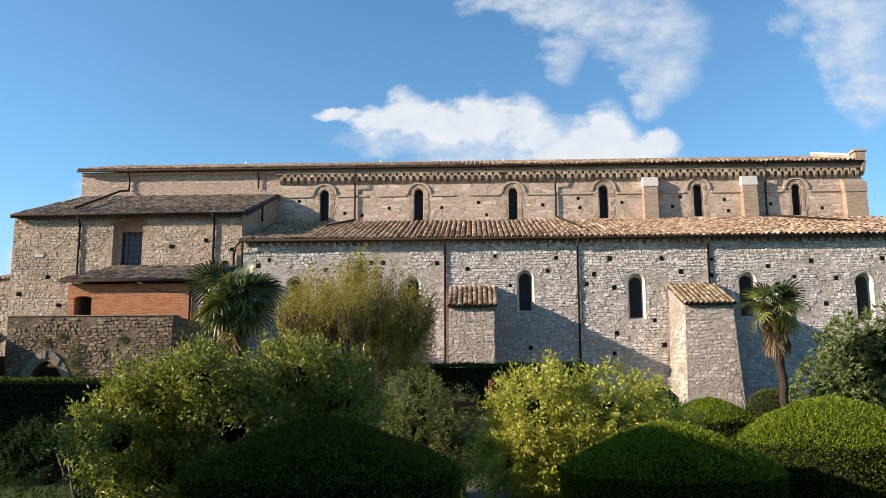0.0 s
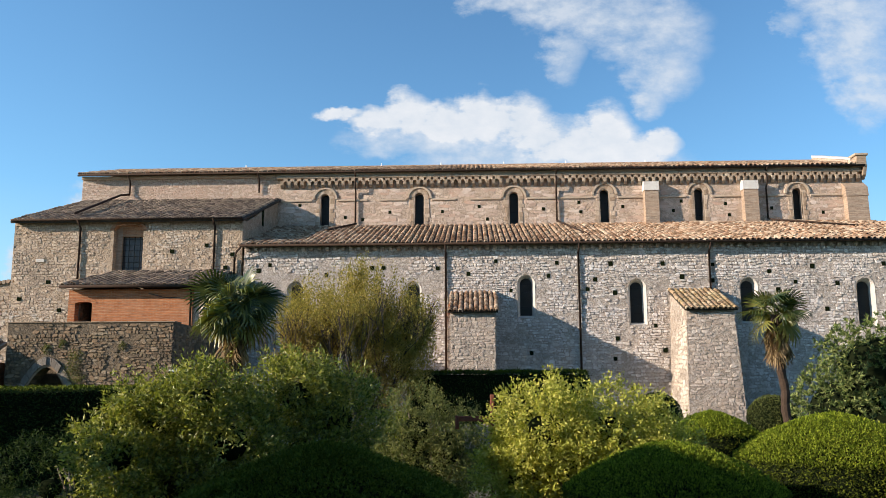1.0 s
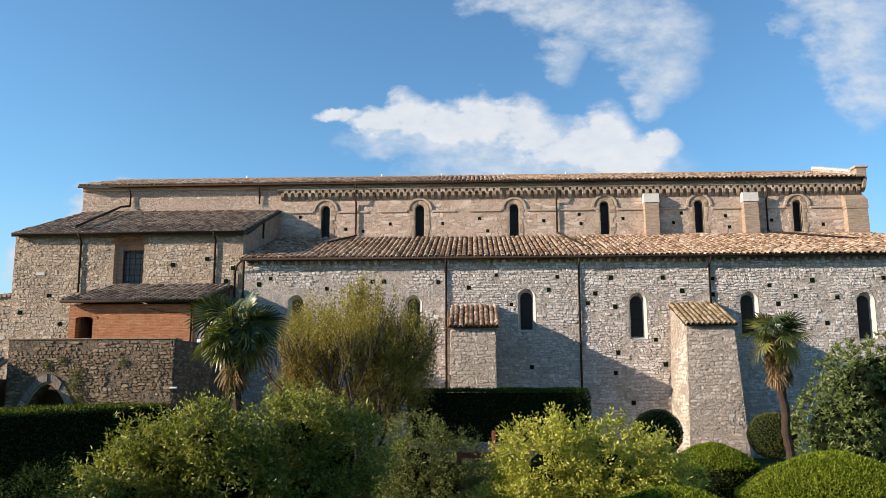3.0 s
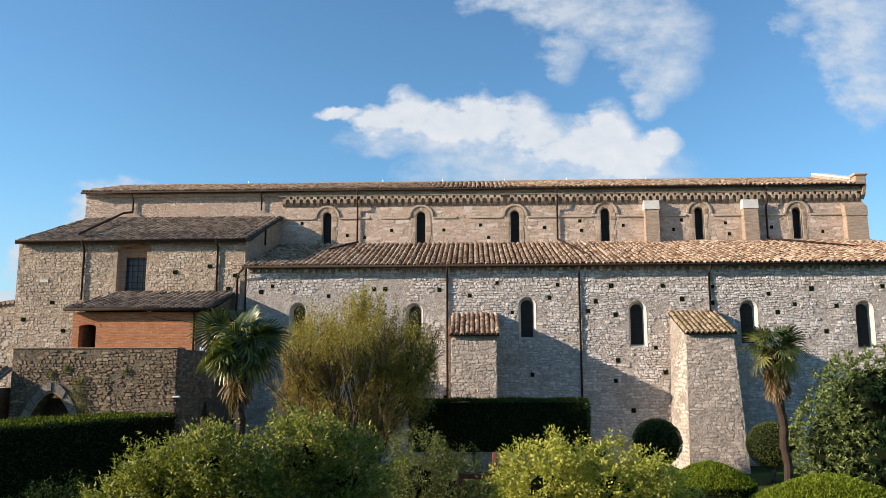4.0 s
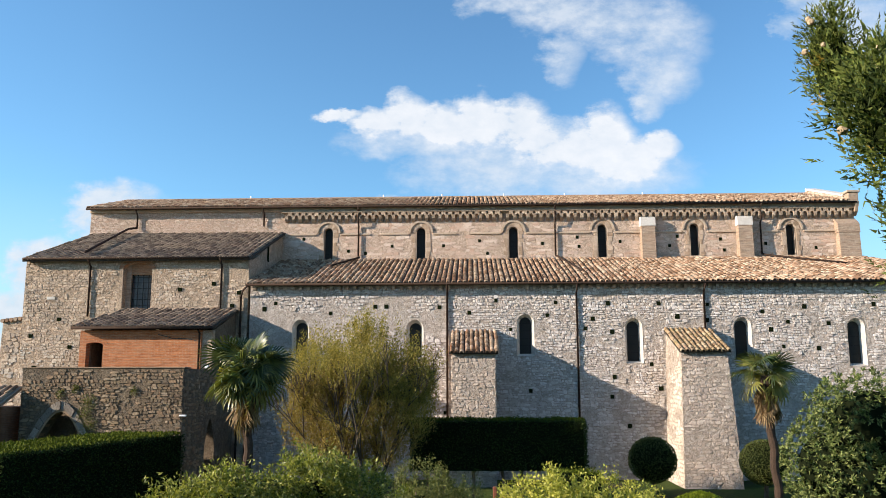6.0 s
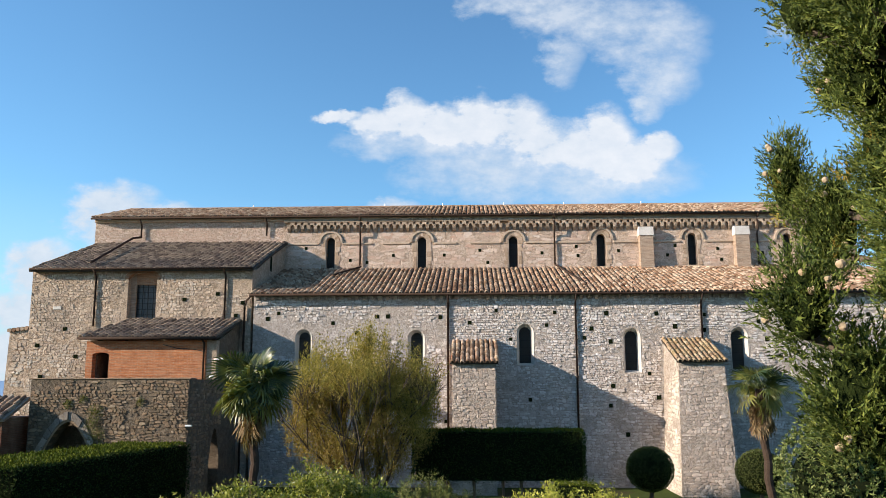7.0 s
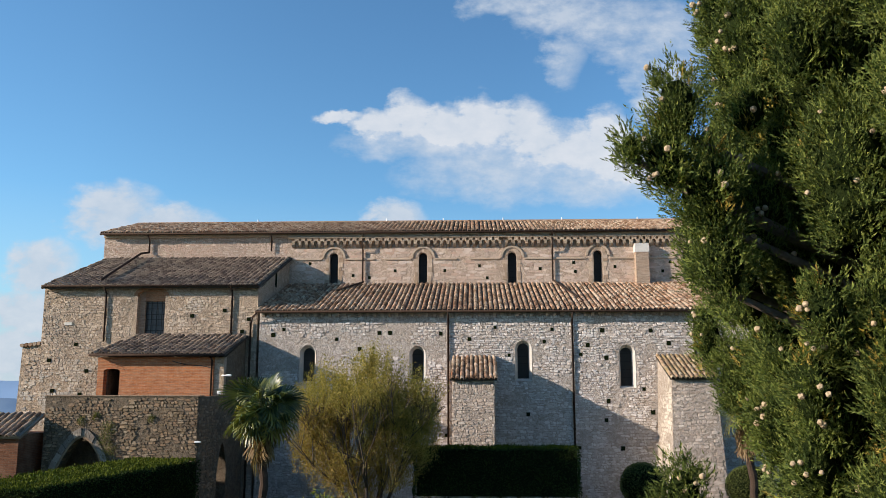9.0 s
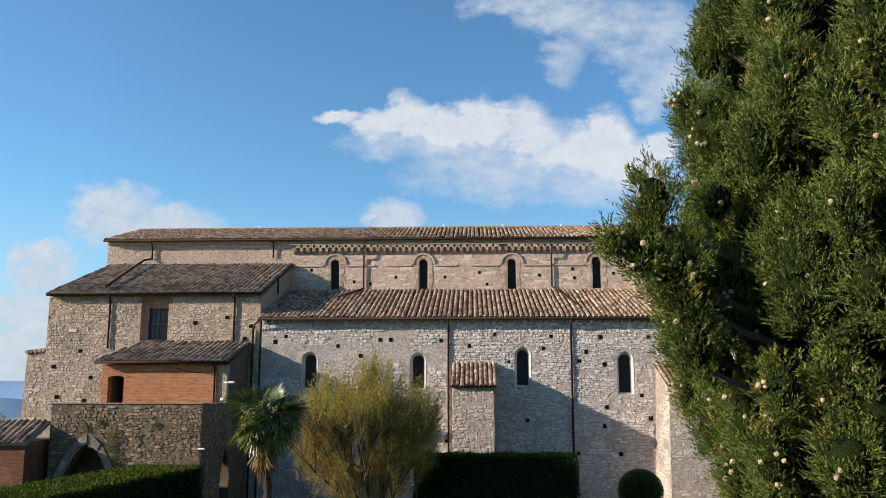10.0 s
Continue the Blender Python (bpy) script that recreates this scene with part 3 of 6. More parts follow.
def tiled_roof(name, parent, mat, base_mat, corner, along, up, length, depth, keep=None, pitch=0.29, row=0.36, near=None, seed=1, label="", thick=0.12):
    """A pitched roof: a slab with rows of clay tiles. corner: the eave's left end; along and up: unit vectors of the eave and the slope."""
    r = np.random.default_rng(seed)
    c, a, s = np.array(corner, float), np.array(along, float), np.array(up, float)
    nrm = np.cross(a, s)
    if keep is None:
        q = [(0, 0), (length, 0), (length, depth), (0, depth)]
    else:
        q = keep
    top = [c + a * u + s * v for u, v in q]
    low = [p - nrm * thick for p in top]
    m = len(q)
    slab = part(name, (top + low, [list(range(m)), list(range(2 * m - 1, m - 1, -1))] + [[(i + 1) % m, i, i + m, (i + 1) % m + m] for i in range(m)]), base_mat, parent, label)

    def inside(u, v):
        ok = False
        for (x1, y1), (x2, y2) in zip(q, q[1:] + q[:1]):
            if (y1 > v) != (y2 > v) and u < (x2 - x1) * (v - y1) / (y2 - y1) + x1:
                ok = not ok
        return ok
    us, vs = [u for u, v in q], [v for u, v in q]
    TV, TF = TILE
    VV, FF, n, count, mesh = [], [], 0, 0, None
    o = origin(parent)
    u = min(us) + pitch / 2
    while u < max(us):
        v = min(vs) - 0.06
        wob = r.uniform(-0.02, 0.02)
        while v < max(vs):
            if inside(u, max(v + 0.17, min(vs) + 0.01)):
                yaw, lift, sc = r.normal(0, 0.05), r.uniform(0.0, 0.035), r.uniform(0.9, 1.1)
                uu = u + wob + r.normal(0, 0.008)
                p = c + a * uu + s * v + nrm * lift
                ca, sa = math.cos(yaw), math.sin(yaw)
                A, S = a * ca + s * sa, s * ca - a * sa
                S2 = S * 0.998 - nrm * 0.03
                if near and count < 300 and near[0] < uu < near[1] and near[2] < v < near[3]:
                    mesh = mesh or mesh_of("tile", TV, TF, mat)
                    ob = new("tile", mesh)
                    ob.parent = slab
                    mt = Matrix((A * sc, S2, nrm * sc)).transposed().to_4x4()
                    ob.matrix_basis = Matrix.Translation(Vector(p - o)) @ mt
                    count += 1
                else:
                    VV.append(p + TV[:, :1] * A * sc + TV[:, 1:2] * S2 + TV[:, 2:] * nrm * sc)
                    FF.extend([[i + n for i in f] for f in TF])
                    n += len(TV)
            v += row + r.normal(0, 0.006)
        u += pitch
    if VV:
        part("tiling", (np.concatenate(VV), FF), mat, slab, "", kind="stuff", smooth=True)
    return slab


# ---- ground and distance ----
def ground_sheet():
    xs = np.concatenate([[-3500, -1500, -700, -300, -150], np.arange(-80, 81, 8.0), [150, 300, 700, 1500, 3500]])
    ys = np.concatenate([[-3000, -1200, -500, -200, -80], np.arange(-40, 97, 8.0), [140, 200, 300, 500, 900, 1600, 4500]])
    V = []
    for y in ys:
        for x in xs:
            far = max(0.0, math.hypot(x, y - 30) - 75)
            V.append((x, y, GZ - 150 * (1 - math.exp(-far / 350)) + (0.0 if far else 0.04 * noise.noise((x * 0.1, y * 0.1, 0)))))
    w = len(xs)
    F = [[j * w + i, j * w + i + 1, (j + 1) * w + i + 1, (j + 1) * w + i] for j in range(len(ys) - 1) for i in range(w - 1)]
    return V, F


tagged(part("ground", ground_sheet(), grass_ground, smooth=True), "garden ground of worn grass and earth, falling away", "ground", kind="structure")


def ridge(y, x0, x1, base, height, seed, wave):
    n = 120
    V = []
    for i in range(n + 1):
        x = x0 + (x1 - x0) * i / n
        h = base + height * (0.6 + 0.5 * noise.fractal((x / wave, seed, 0), 0.8, 2.2, 5))
        V += [(x, y, -170), (x, y + 150, h), (x, y + 500, -170)]
    F = [[3 * i + k, 3 * i + 3 + k, 3 * i + 4 + k, 3 * i + 1 + k] for i in range(n) for k in (0, 1)]
    return V, F


tagged(part("distant_hills", ridge(3900, -4200, 4200, 8, 34, 1.0, 900.0), hill_far, smooth=True), "mountain range on the horizon, coloured with blue haze", "hills", kind="structure")
tagged(part("near_hills", ridge(2400, -3600, 3600, -75, 60, 5.0, 500.0), hill_near, smooth=True), "wooded hills, coloured dark blue with haze", "hills", kind="structure")


# ---- the abbey church ----
AISLE, CLER, TRAN = 42.66, 50.5, 42.75
X_L, X_T, X_R, X_END = -24.65, -12.25, 24.0, 27.2
church = thing("abbey_church", (0, 46, GZ), "long medieval stone abbey church with tiled roofs", "church")


def facing(y):
    return lambda u, v, d: Vector((u, y - d, v))


def near_opening(openings, pad=0.05):
    def skip(a, b, z0, z1):
        for xc, half, sill, spring, rise, _ in openings:
            if b > xc - half - pad and a < xc + half + pad and z1 > sill - pad and z0 < spring + rise + pad:
                return True
        return False
    return skip


# aisle wall with its windows and square scaffold holes
AISLE_WIN = [(-9.3, 6.05, 8.0), (-3.15, 6.05, 7.95), (2.74, 6.2, 8.24), (8.44, 5.8, 8.0), (14.13, 5.85, 8.02), (20.0, 5.65, 7.95)]
openings = [(x, 0.46, zb - 0.06, zt - 0.33, 0.46, False) for x, zb, zt in AISLE_WIN]
hole_rng = np.random.default_rng(3)
HOLES = [(1.18, 9.1), (4.35, 8.98), (7.12, 8.92), (9.8, 8.9), (12.35, 8.83), (2.95, 4.33), (7.2, 4.02), (5.72, 2.55), (8.05, 2.52), (-1.55, 3.2), (-7.7, 8.45), (-0.25, 8.45), (-1.85, 8.75),
         (-5.3, 8.8), (-4.7, 8.8), (9.75, 4.45), (9.3, 5.7), (7.35, 5.05), (7.3, 7.4), (3.9, 8.3), (1.95, 7.55), (10.75, 8.2), (15.2, 8.45), (16.5, 7.9), (17.4, 8.7), (18.6, 7.8), (21.0, 8.8), (15.6, 7.5),
         (16.2, 6.6), (18.0, 6.5), (22.0, 7.6), (10.6, 7.1), (6.3, 8.1), (-11.3, 8.7), (-10.7, 9.0), (12.3, 8.0), (5.9, 7.6), (-6.4, 7.9)]
HOLES = [(x, z) for x, z in HOLES if all(abs(x - w[0]) > 0.55 or z > w[2] + 0.2 or z < w[1] - 0.2 for w in AISLE_WIN)]
wall = part("aisle_wall", wall_front(X_T + 0.15, X_END, GZ - 0.3, 10.03, AISLE, AISLE + 0.75, openings), aisle_mortar, church, "whitish grey rubble stone aisle wall")
part("end_wall", side_prism([(AISLE + 0.75, GZ - 0.3), (CLER, GZ - 0.3), (CLER, 12.2), (AISLE + 0.75, 9.9)], X_END - 0.7, X_END), aisle_mortar, church)
hole_boxes = [(x, 0.1, z - 0.11, z + 0.11, 0, False) for x, z in HOLES]
avoid = near_opening(openings, 0.02)
avoid_hole = near_opening(hole_boxes, -0.02)


# near-black blocks on the wall face stand in for the holes' shade
for x, z in HOLES:
    s = 0.1 + hole_rng.uniform(-0.02, 0.02)
    part("putlog_hole", bevel_box(x - s, x + s, AISLE - 0.02, AISLE + 0.01, z - s * 1.05, z + s * 1.05, 0.004), deep_shade, wall)


def lancet(name, x, half, zb, zt, y, depth, surround, mats, glazing=True, foot=True, wide=0.13, proud=0.03):
    """A round-headed window: stone surround, sloping sill, leaded pane."""
    spring = zt - half
    fr = part(name, arch_band(x, half, spring, half, 0.05, y - 0.012, y + 0.12, False, spring - zb if foot else 0.0), mats, church, surround)
    z = zb
    while z < spring - 0.05:
        h = min(hole_rng.uniform(0.2, 0.34), spring - z)
        for side in (-1, 1):
            w = hole_rng.uniform(0.14, 0.36)
            a, b = sorted((x + side * (half + 0.052), x + side * (half + 0.052 + w)))
            part("jamb_block", bevel_box(a, b, y - proud * hole_rng.uniform(0.6, 1.1), y + 0.1, z + 0.006, z + h - 0.006, 0.012), block_stone, fr)
        z += h
    for k in range(9):
        a0, a1 = math.pi * k / 9 + 0.015, math.pi * (k + 1) / 9 - 0.015
        ri, ro = half + 0.052, half + 0.052 + hole_rng.uniform(0.2, 0.26)
        pts = [(x + q * math.cos(t), spring + q * math.sin(t)) for q, t in ((ri, a0), (ro, a0), (ro, a1), (ri, a1))]
        part("voussoir", prism(pts, y - proud, y + 0.1), block_stone, fr)
    pts = [(x - half, zb), (x + half, zb)] + arch_points(x, half, spring, half)[::-1]
    part("pane", prism(pts, y + depth, y + depth + 0.03), old_glass, fr)
    sill = prism([(x - half - wide, zb - 0.10), (x + half + wide, zb - 0.10), (x + half + wide, zb), (x - half - wide, zb)], y - proud - 0.02, y + 0.5)
    part("sill", sill, mats, fr)
    for k in range(1, 5):
        z = zb + (spring - zb) * k / 4.3
        part("glazing_bar", box(x - half, x + half, y + depth - 0.025, y + depth - 0.002, z - 0.012, z + 0.012), iron, fr)


def splayed(x, zb, zt):
    """A round-headed window in a splayed embrasure: smooth splay, pane and thin bars."""
    spring = zt - 0.33

    def ring(half, low, y):
        return [(px, y, pz) for px, pz in [(x - half, low)] + arch_points(x, half, spring, half) + [(x + half, low)]]
    a, b = ring(0.46, zb - 0.06, AISLE - 0.012), ring(0.30, zb + 0.08, AISLE + 0.42)
    n = len(a)
    F = [[i, i + 1, n + i + 1, n + i] for i in range(n - 1)] + [[n - 1, 0, n, 2 * n - 1]]
    fr = part("window", (a + b, F), window_stone, church, "pale splayed round-headed window embrasure")
    pts = [(x - 0.32, zb + 0.06), (x + 0.32, zb + 0.06)] + arch_points(x, 0.32, spring, 0.32)[::-1]
    part("pane", prism(pts, AISLE + 0.40, AISLE + 0.43), old_glass, fr)
    for k in range(1, 5):
        z = zb + 0.1 + (spring - zb) * k / 4.3
        part("glazing_bar", box(x - 0.3, x + 0.3, AISLE + 0.375, AISLE + 0.397, z - 0.012, z + 0.012), iron, fr)


for x, zb, zt in AISLE_WIN:
    splayed(x, zb, zt)

# row of small corbels under the aisle eave
dx = X_T + 0.3
while dx < X_END - 0.2:
    part("dentil", side_prism([(AISLE - 0.2, 9.9), (AISLE - 0.16, 9.76), (AISLE + 0.01, 9.7), (AISLE + 0.01, 9.9)], dx, dx + 0.17 + hole_rng.uniform(-0.02, 0.02)), buttress_stone, wall)
    dx += 0.42
# clerestory wall
CLER_WIN = [(-9.3, 12.55, 14.62), (-3.35, 12.55, 14.62), (2.56, 12.55, 14.62), (8.19, 12.6, 14.72), (14.0, 12.65, 14.72), (20.0, 12.65, 14.65)]
cl_open = [(x, 0.28, zb, zt - 0.28, 0.28, False) for x, zb, zt in CLER_WIN]
cwall = part("clerestory_wall", wall_front(X_T - 0.2, X_R, 11.0, 15.95, CLER, CLER + 0.8, cl_open), pale_mortar, church, "pinkish buff stone clerestory wall")
catt = part("choir_wall", box(X_L - 0.3, X_T - 0.2, CLER + 0.04, CLER + 0.8, 11.0, 15.95), pale_mortar, church, "yellowish rubble choir wall")
part("back_wall", box(X_L - 0.3, X_R, 61.4, 62.1, GZ - 0.3, 15.95), pale_mortar, church)
part("gable_wall", side_prism([(CLER + 0.8, GZ), (61.4, GZ), (61.4, 15.9), (56.2, 17.7), (CLER + 0.8, 15.9)], X_R - 0.7, X_R), pale_mortar, church)
part("choir_end_wall", side_prism([(CLER + 0.8, GZ), (61.4, GZ), (61.4, 15.9), (56.2, 17.6), (CLER + 0.8, 15.9)], X_L - 0.3, X_L + 0.4), pale_mortar, church)
for x, zb, zt in CLER_WIN:
    lancet("window", x, 0.28, zb, zt, CLER, 0.45, "brown stone round-headed window surround", dressed_stone, wide=0.22, proud=0.03)
    hood = arch_band(x, 0.66, zt - 0.36, 0.66, 0.13, CLER - 0.09, CLER + 0.02)
    part("hood_mould", hood, dressed_stone, church)

# scaffold holes of the clerestory, their shade set as near-black blocks
CLER_HOLES = [(-10.9, 13.9), (-8.0, 13.1), (-6.9, 12.95), (-5.2, 13.4), (-1.9, 13.4), (0.4, 13.7), (0.9, 12.9), (4.4, 13.5), (6.6, 13.9), (6.7, 13.3), (9.3, 13.6), (12.4, 13.3), (12.9, 13.9), (15.6, 13.7), (15.8, 13.0), (18.4, 13.4), (21.5, 13.1)]
for x, z in CLER_HOLES:
    part("putlog_hole", bevel_box(x - 0.09, x + 0.09, CLER - 0.02, CLER + 0.01, z - 0.1, z + 0.1, 0.004), deep_shade, cwall)

# string course between the hoods
edges = [X_T] + [v for x, _, _ in CLER_WIN for v in (x - 0.79, x + 0.79)] + [X_R]
BREAKS = {2: (-6.6, -5.9), 4: (-1.1, -0.2)}
for i in range(0, len(edges), 2):
    spans = [(edges[i], edges[i + 1])]
    if i in BREAKS:
        spans = [(edges[i], BREAKS[i][0]), (BREAKS[i][1], edges[i + 1])]
    for a, b in spans:
        part("string_course", bevel_box(a, b, CLER - 0.08, CLER + 0.02, 14.12, 14.24, 0.02), dressed_stone, church)


# corbel table under the nave eave
def corbel(x, r):
    w = r.uniform(0.085, 0.11)
    return side_prism([(CLER - 0.30, 15.36), (CLER - 0.26, 15.16), (CLER - 0.13, 15.03), (CLER + 0.01, 14.96), (CLER + 0.01, 15.4), (CLER - 0.30, 15.4)], x - w, x + w)


def small_arch(x, r):
    h = r.uniform(0.13, 0.155)
    return prism([(x + h, 15.56), (x - h, 15.56)] + arch_points(x, h, 15.26, 0.16, True, 6), CLER - 0.27, CLER + 0.01)


cr = np.random.default_rng(5)
PITCH = 0.43
x = X_T + 0.25
while x < X_R - 0.1:
    part("corbel", corbel(x + cr.normal(0, 0.012), cr), cornice_stone, cwall)
    if x + PITCH < X_R and cr.random() > 0.06:
        part("corbel_arch", small_arch(x + PITCH / 2, cr), cornice_stone, cwall)
    x += PITCH
part("cornice", bevel_box(X_T - 0.1, X_R + 0.06, CLER - 0.30, CLER + 0.02, 15.565, 15.72, 0.03), cornice_stone, church)
part("frieze", bevel_box(X_T - 0.1, X_R + 0.02, CLER - 0.2, CLER + 0.02, 15.72, 15.93, 0.02), cornice_stone, church)
part("choir_cornice", bevel_box(X_L - 0.32, X_T - 0.1, CLER - 0.12, CLER + 0.045, 15.72, 15.93, 0.03), dressed_stone, church)


# clerestory buttresses
def small_buttress(x0, x1, z_top, cap, mat_body, label, cap_mat=white_stone):
    b = part("buttress", side_prism([(CLER - 0.62, 12.0), (CLER + 0.03, 12.0), (CLER + 0.03, z_top), (CLER - 0.45, z_top), (CLER - 0.52, z_top - 0.5)], x0, x1), mat_body, church, label)
    part("cap", side_prism([(CLER - 0.56, z_top - 0.5), (CLER + 0.03, z_top - 0.5 + 0.003), (CLER + 0.03, z_top + cap), (CLER - 0.5, z_top + 0.06)], x0 - 0.04, x1 + 0.04), cap_mat, b)


small_buttress(10.58, 11.42, 15.0, 0.18, old_brick, "brick pier buttress with a white stone cap")
small_buttress(16.6, 17.46, 15.0, 0.18, old_brick, "brick pier buttress with a white stone cap")
small_buttress(22.77, 24.03, 14.5, 0.45, old_brick, "broad corner buttress of worn brick", old_brick)

# transept block
tw_open = [(-18.42, 0.82, 8.45, 10.95, 0.38, False)]
twall = part("transept_wall", wall_front(X_L, X_T, GZ - 0.3, 11.52, TRAN, TRAN + 0.75, tw_open), brown_mortar, church, "brownish rubble stone transept wall")
part("transept_side", side_prism([(TRAN + 0.75, GZ - 0.3), (CLER, GZ - 0.3), (CLER, 14.25), (TRAN + 0.75, 11.5)], X_T - 0.7, X_T), brown_mortar, church, "rubble side wall above the aisle roof")
part("transept_far_side", side_prism([(TRAN + 0.75, GZ - 0.3), (CLER + 0.04, GZ - 0.3), (CLER + 0.04, 14.25), (TRAN + 0.75, 11.5)], X_L, X_L + 0.7), brown_mortar, church)
# no opening here: a near-black block paints the slit's shade
part("side_slit", bevel_box(X_T - 0.02, X_T + 0.012, 46.6, 47.0, 11.9, 12.9, 0.005), deep_shade, church, "narrow window slit, its shade a near-black block")
# big barred window: splayed brick reveal and iron grille
arch_fr = part("barred_window", arch_band(-18.42, 0.82, 10.95, 0.38, 0.2, TRAN - 0.02, TRAN + 0.3), arch_brick, church, "deep segmental window opening with brick edges")
part("splay", prism([(-19.24, 8.45), (-18.9, 8.45), (-18.9, 11.33), (-19.24, 11.33)], TRAN + 0.4, TRAN + 0.72), old_brick, arch_fr)
part("reveal_top", prism([(-18.9, 10.68), (-17.6, 10.68), (-17.6, 11.33), (-18.9, 11.33)], TRAN + 0.42, TRAN + 0.7), worn_brick, arch_fr)
part("reveal", box(-19.24, -19.2, TRAN - 0.01, TRAN + 0.4, 8.46, 10.95), old_brick, arch_fr)
part("pane", box(-18.9, -17.6, TRAN + 0.66, TRAN + 0.69, 8.45, 10.68), grey_glass, arch_fr)
for i in range(5):
    xx = -18.86 + i * 0.3
    part("bar", box(xx - 0.018, xx + 0.018, TRAN + 0.5, TRAN + 0.54, 8.5, 10.68), iron, arch_fr)
for i in range(7):
    zz = 8.7 + i * 0.31
    part("cross_bar", box(-18.9, -17.6, TRAN + 0.541, TRAN + 0.57, zz - 0.015, zz + 0.015), iron, arch_fr)
part("sill", bevel_box(-19.3, -17.55, TRAN - 0.06, TRAN + 0.44, 8.36, 8.455, 0.02), dressed_stone, arch_fr)

part("pale_block", bevel_box(-23.35, -22.9, TRAN - 0.05, TRAN + 0.05, 9.28, 9.45, 0.01), white_stone, twall)
# transept scaffold holes, again near-black blocks painted as shade
for hx, hz in ((-14.15, 10.1), (-22.6, 8.2), (-24.1, 7.3), (-21.9, 6.7), (-23.8, 5.6), (-22.2, 5.4), (-13.1, 8.9), (-16.0, 9.8), (-12.75, 9.6)):
    part("putlog_hole", bevel_box(hx - 0.11, hx + 0.11, TRAN - 0.055, TRAN + 0.01, hz - 0.1, hz + 0.1, 0.01), deep_shade, twall)

# low block at the church's far corner
low = part("corner_block", prism([(-26.0, GZ - 0.3), (X_L - 0.004, GZ - 0.3), (X_L - 0.004, 8.25), (-25.75, 8.1)], TRAN + 0.1, TRAN + 3.0), brown_mortar, church, "lower rubble corner block")
for i in range(5):
    part("coping_tile", tube([(-25.75 + i * 0.24, TRAN - 0.02, 8.14 + 0.03 * i), (-25.75 + i * 0.24, TRAN + 2.9, 8.24 + 0.03 * i)], 0.11, 8), roof_tile, low)

# roofs
ea = math.atan2(12.5 - 10.0, CLER - 42.2)
up_a = (0, math.cos(ea), math.sin(ea))
la = (CLER - 42.2) / math.cos(ea)
AX0, AX1 = X_T + 0.02, X_END + 0.3
tiled_roof("aisle_roof", church, roof_tile, gap_shade, (AX0, 42.2, 10.02), (1, 0, 0), up_a, AX1 - AX0, la,
           keep=[(0, 0), (AX1 - AX0, 0), (X_R + 0.2 - AX0, la), (0, la)], near=(10.0, 22.0, 0.0, 2.4), seed=11, label="low-pitched roof of weathered clay pantiles")
et = math.atan2(14.3 - 11.42, CLER + 0.04 - 42.3)
lt = (CLER + 0.04 - 42.3) / math.cos(et)
tiled_roof("transept_roof", church, dark_tile, gap_shade, (X_L - 0.02, 42.3, 11.45), (1, 0, 0), (0, math.cos(et), math.sin(et)), X_T - X_L + 0.17, lt,
           near=(0.0, 12.8, 0.0, 2.2), seed=12, label="transept roof of dark weathered clay tiles")
en = math.atan2(1.82, 6.1)
ln = 6.1 / math.cos(en)
tiled_roof("nave_roof", church, roof_tile, gap_shade, (X_L - 0.45, 50.05, 15.98), (1, 0, 0), (0, math.cos(en), math.sin(en)), X_R - X_L + 0.4, ln,
           near=(15.0, 36.0, 0.0, 1.2), seed=13, label="nave roof of pale weathered clay tiles")
part("nave_roof_rear", join(prism([(X_L - 0.4, 15.8), (X_R, 15.8), (X_R, 15.9), (X_L - 0.4, 15.9)], 61.3, 62.4),
                            ([(X_L - 0.45, 56.15, 17.80), (X_R, 56.15, 17.80), (X_R, 62.4, 15.9), (X_L - 0.45, 62.4, 15.9)], [[0, 1, 2, 3]])), roof_tile, church)
part("ridge_tiles", tube([(X_L - 0.45, 56.15, 17.82), (X_R, 56.15, 17.84)], 0.12, 8), roof_tile, church)
for gx in (-16.0, -6.4, -2.2, 2.2, 6.5, 12.0):
    part("ridge_knob", tube([(gx, 56.1, 17.87), (gx, 56.1, 18.08)], [0.05, 0.04], 6), white_paint, church)

# facade parapet at the nave's end
par = part("parapet", side_prism([(50.0, 15.9), (61.5, 15.9), (56.2, 18.1), (50.6, 16.4)], X_R - 0.55, X_R + 0.1), pale_mortar, church, "raking stone gable parapet")
part("coping", side_prism([(50.55, 16.4), (56.2, 18.11), (56.2, 18.25), (50.5, 16.52)], X_R - 0.6, X_R + 0.13), white_stone, par, "white stone coping")
part("kneeler", bevel_box(X_R - 0.5, X_R + 0.12, 49.95, 50.75, 15.95, 16.5, 0.03), old_brick, church)
part("kneeler_cap", bevel_box(X_R - 0.6, X_R + 0.22, 49.88, 50.82, 16.5, 16.66, 0.04), dressed_stone, church)
part("kneeler_foot", side_prism([(49.95, 15.95), (CLER + 0.0, 15.95), (CLER + 0.0, 15.1), (50.2, 15.35)], X_R - 0.06, X_R + 0.14), cornice_stone, church)


# gutters and pipes
def pipe(points, r=0.055, name="downpipe", mat=pipe_metal, label=""):
    p = part(name, tube(points, r, 8), mat, church, label, smooth=True)
    a, b = np.array(points[-2]), np.array(points[-1])
    if name == "downpipe":
        L = np.linalg.norm(b - a)
        for k in range(1, int(L / 2.2) + 1):
            c = a + (b - a) * k / (int(L / 2.2) + 1)
            part("bracket", tube([c - (0, 0, 0.03), c + (0, 0, 0.03)], r * 1.3, 8), mat, p)
    return p


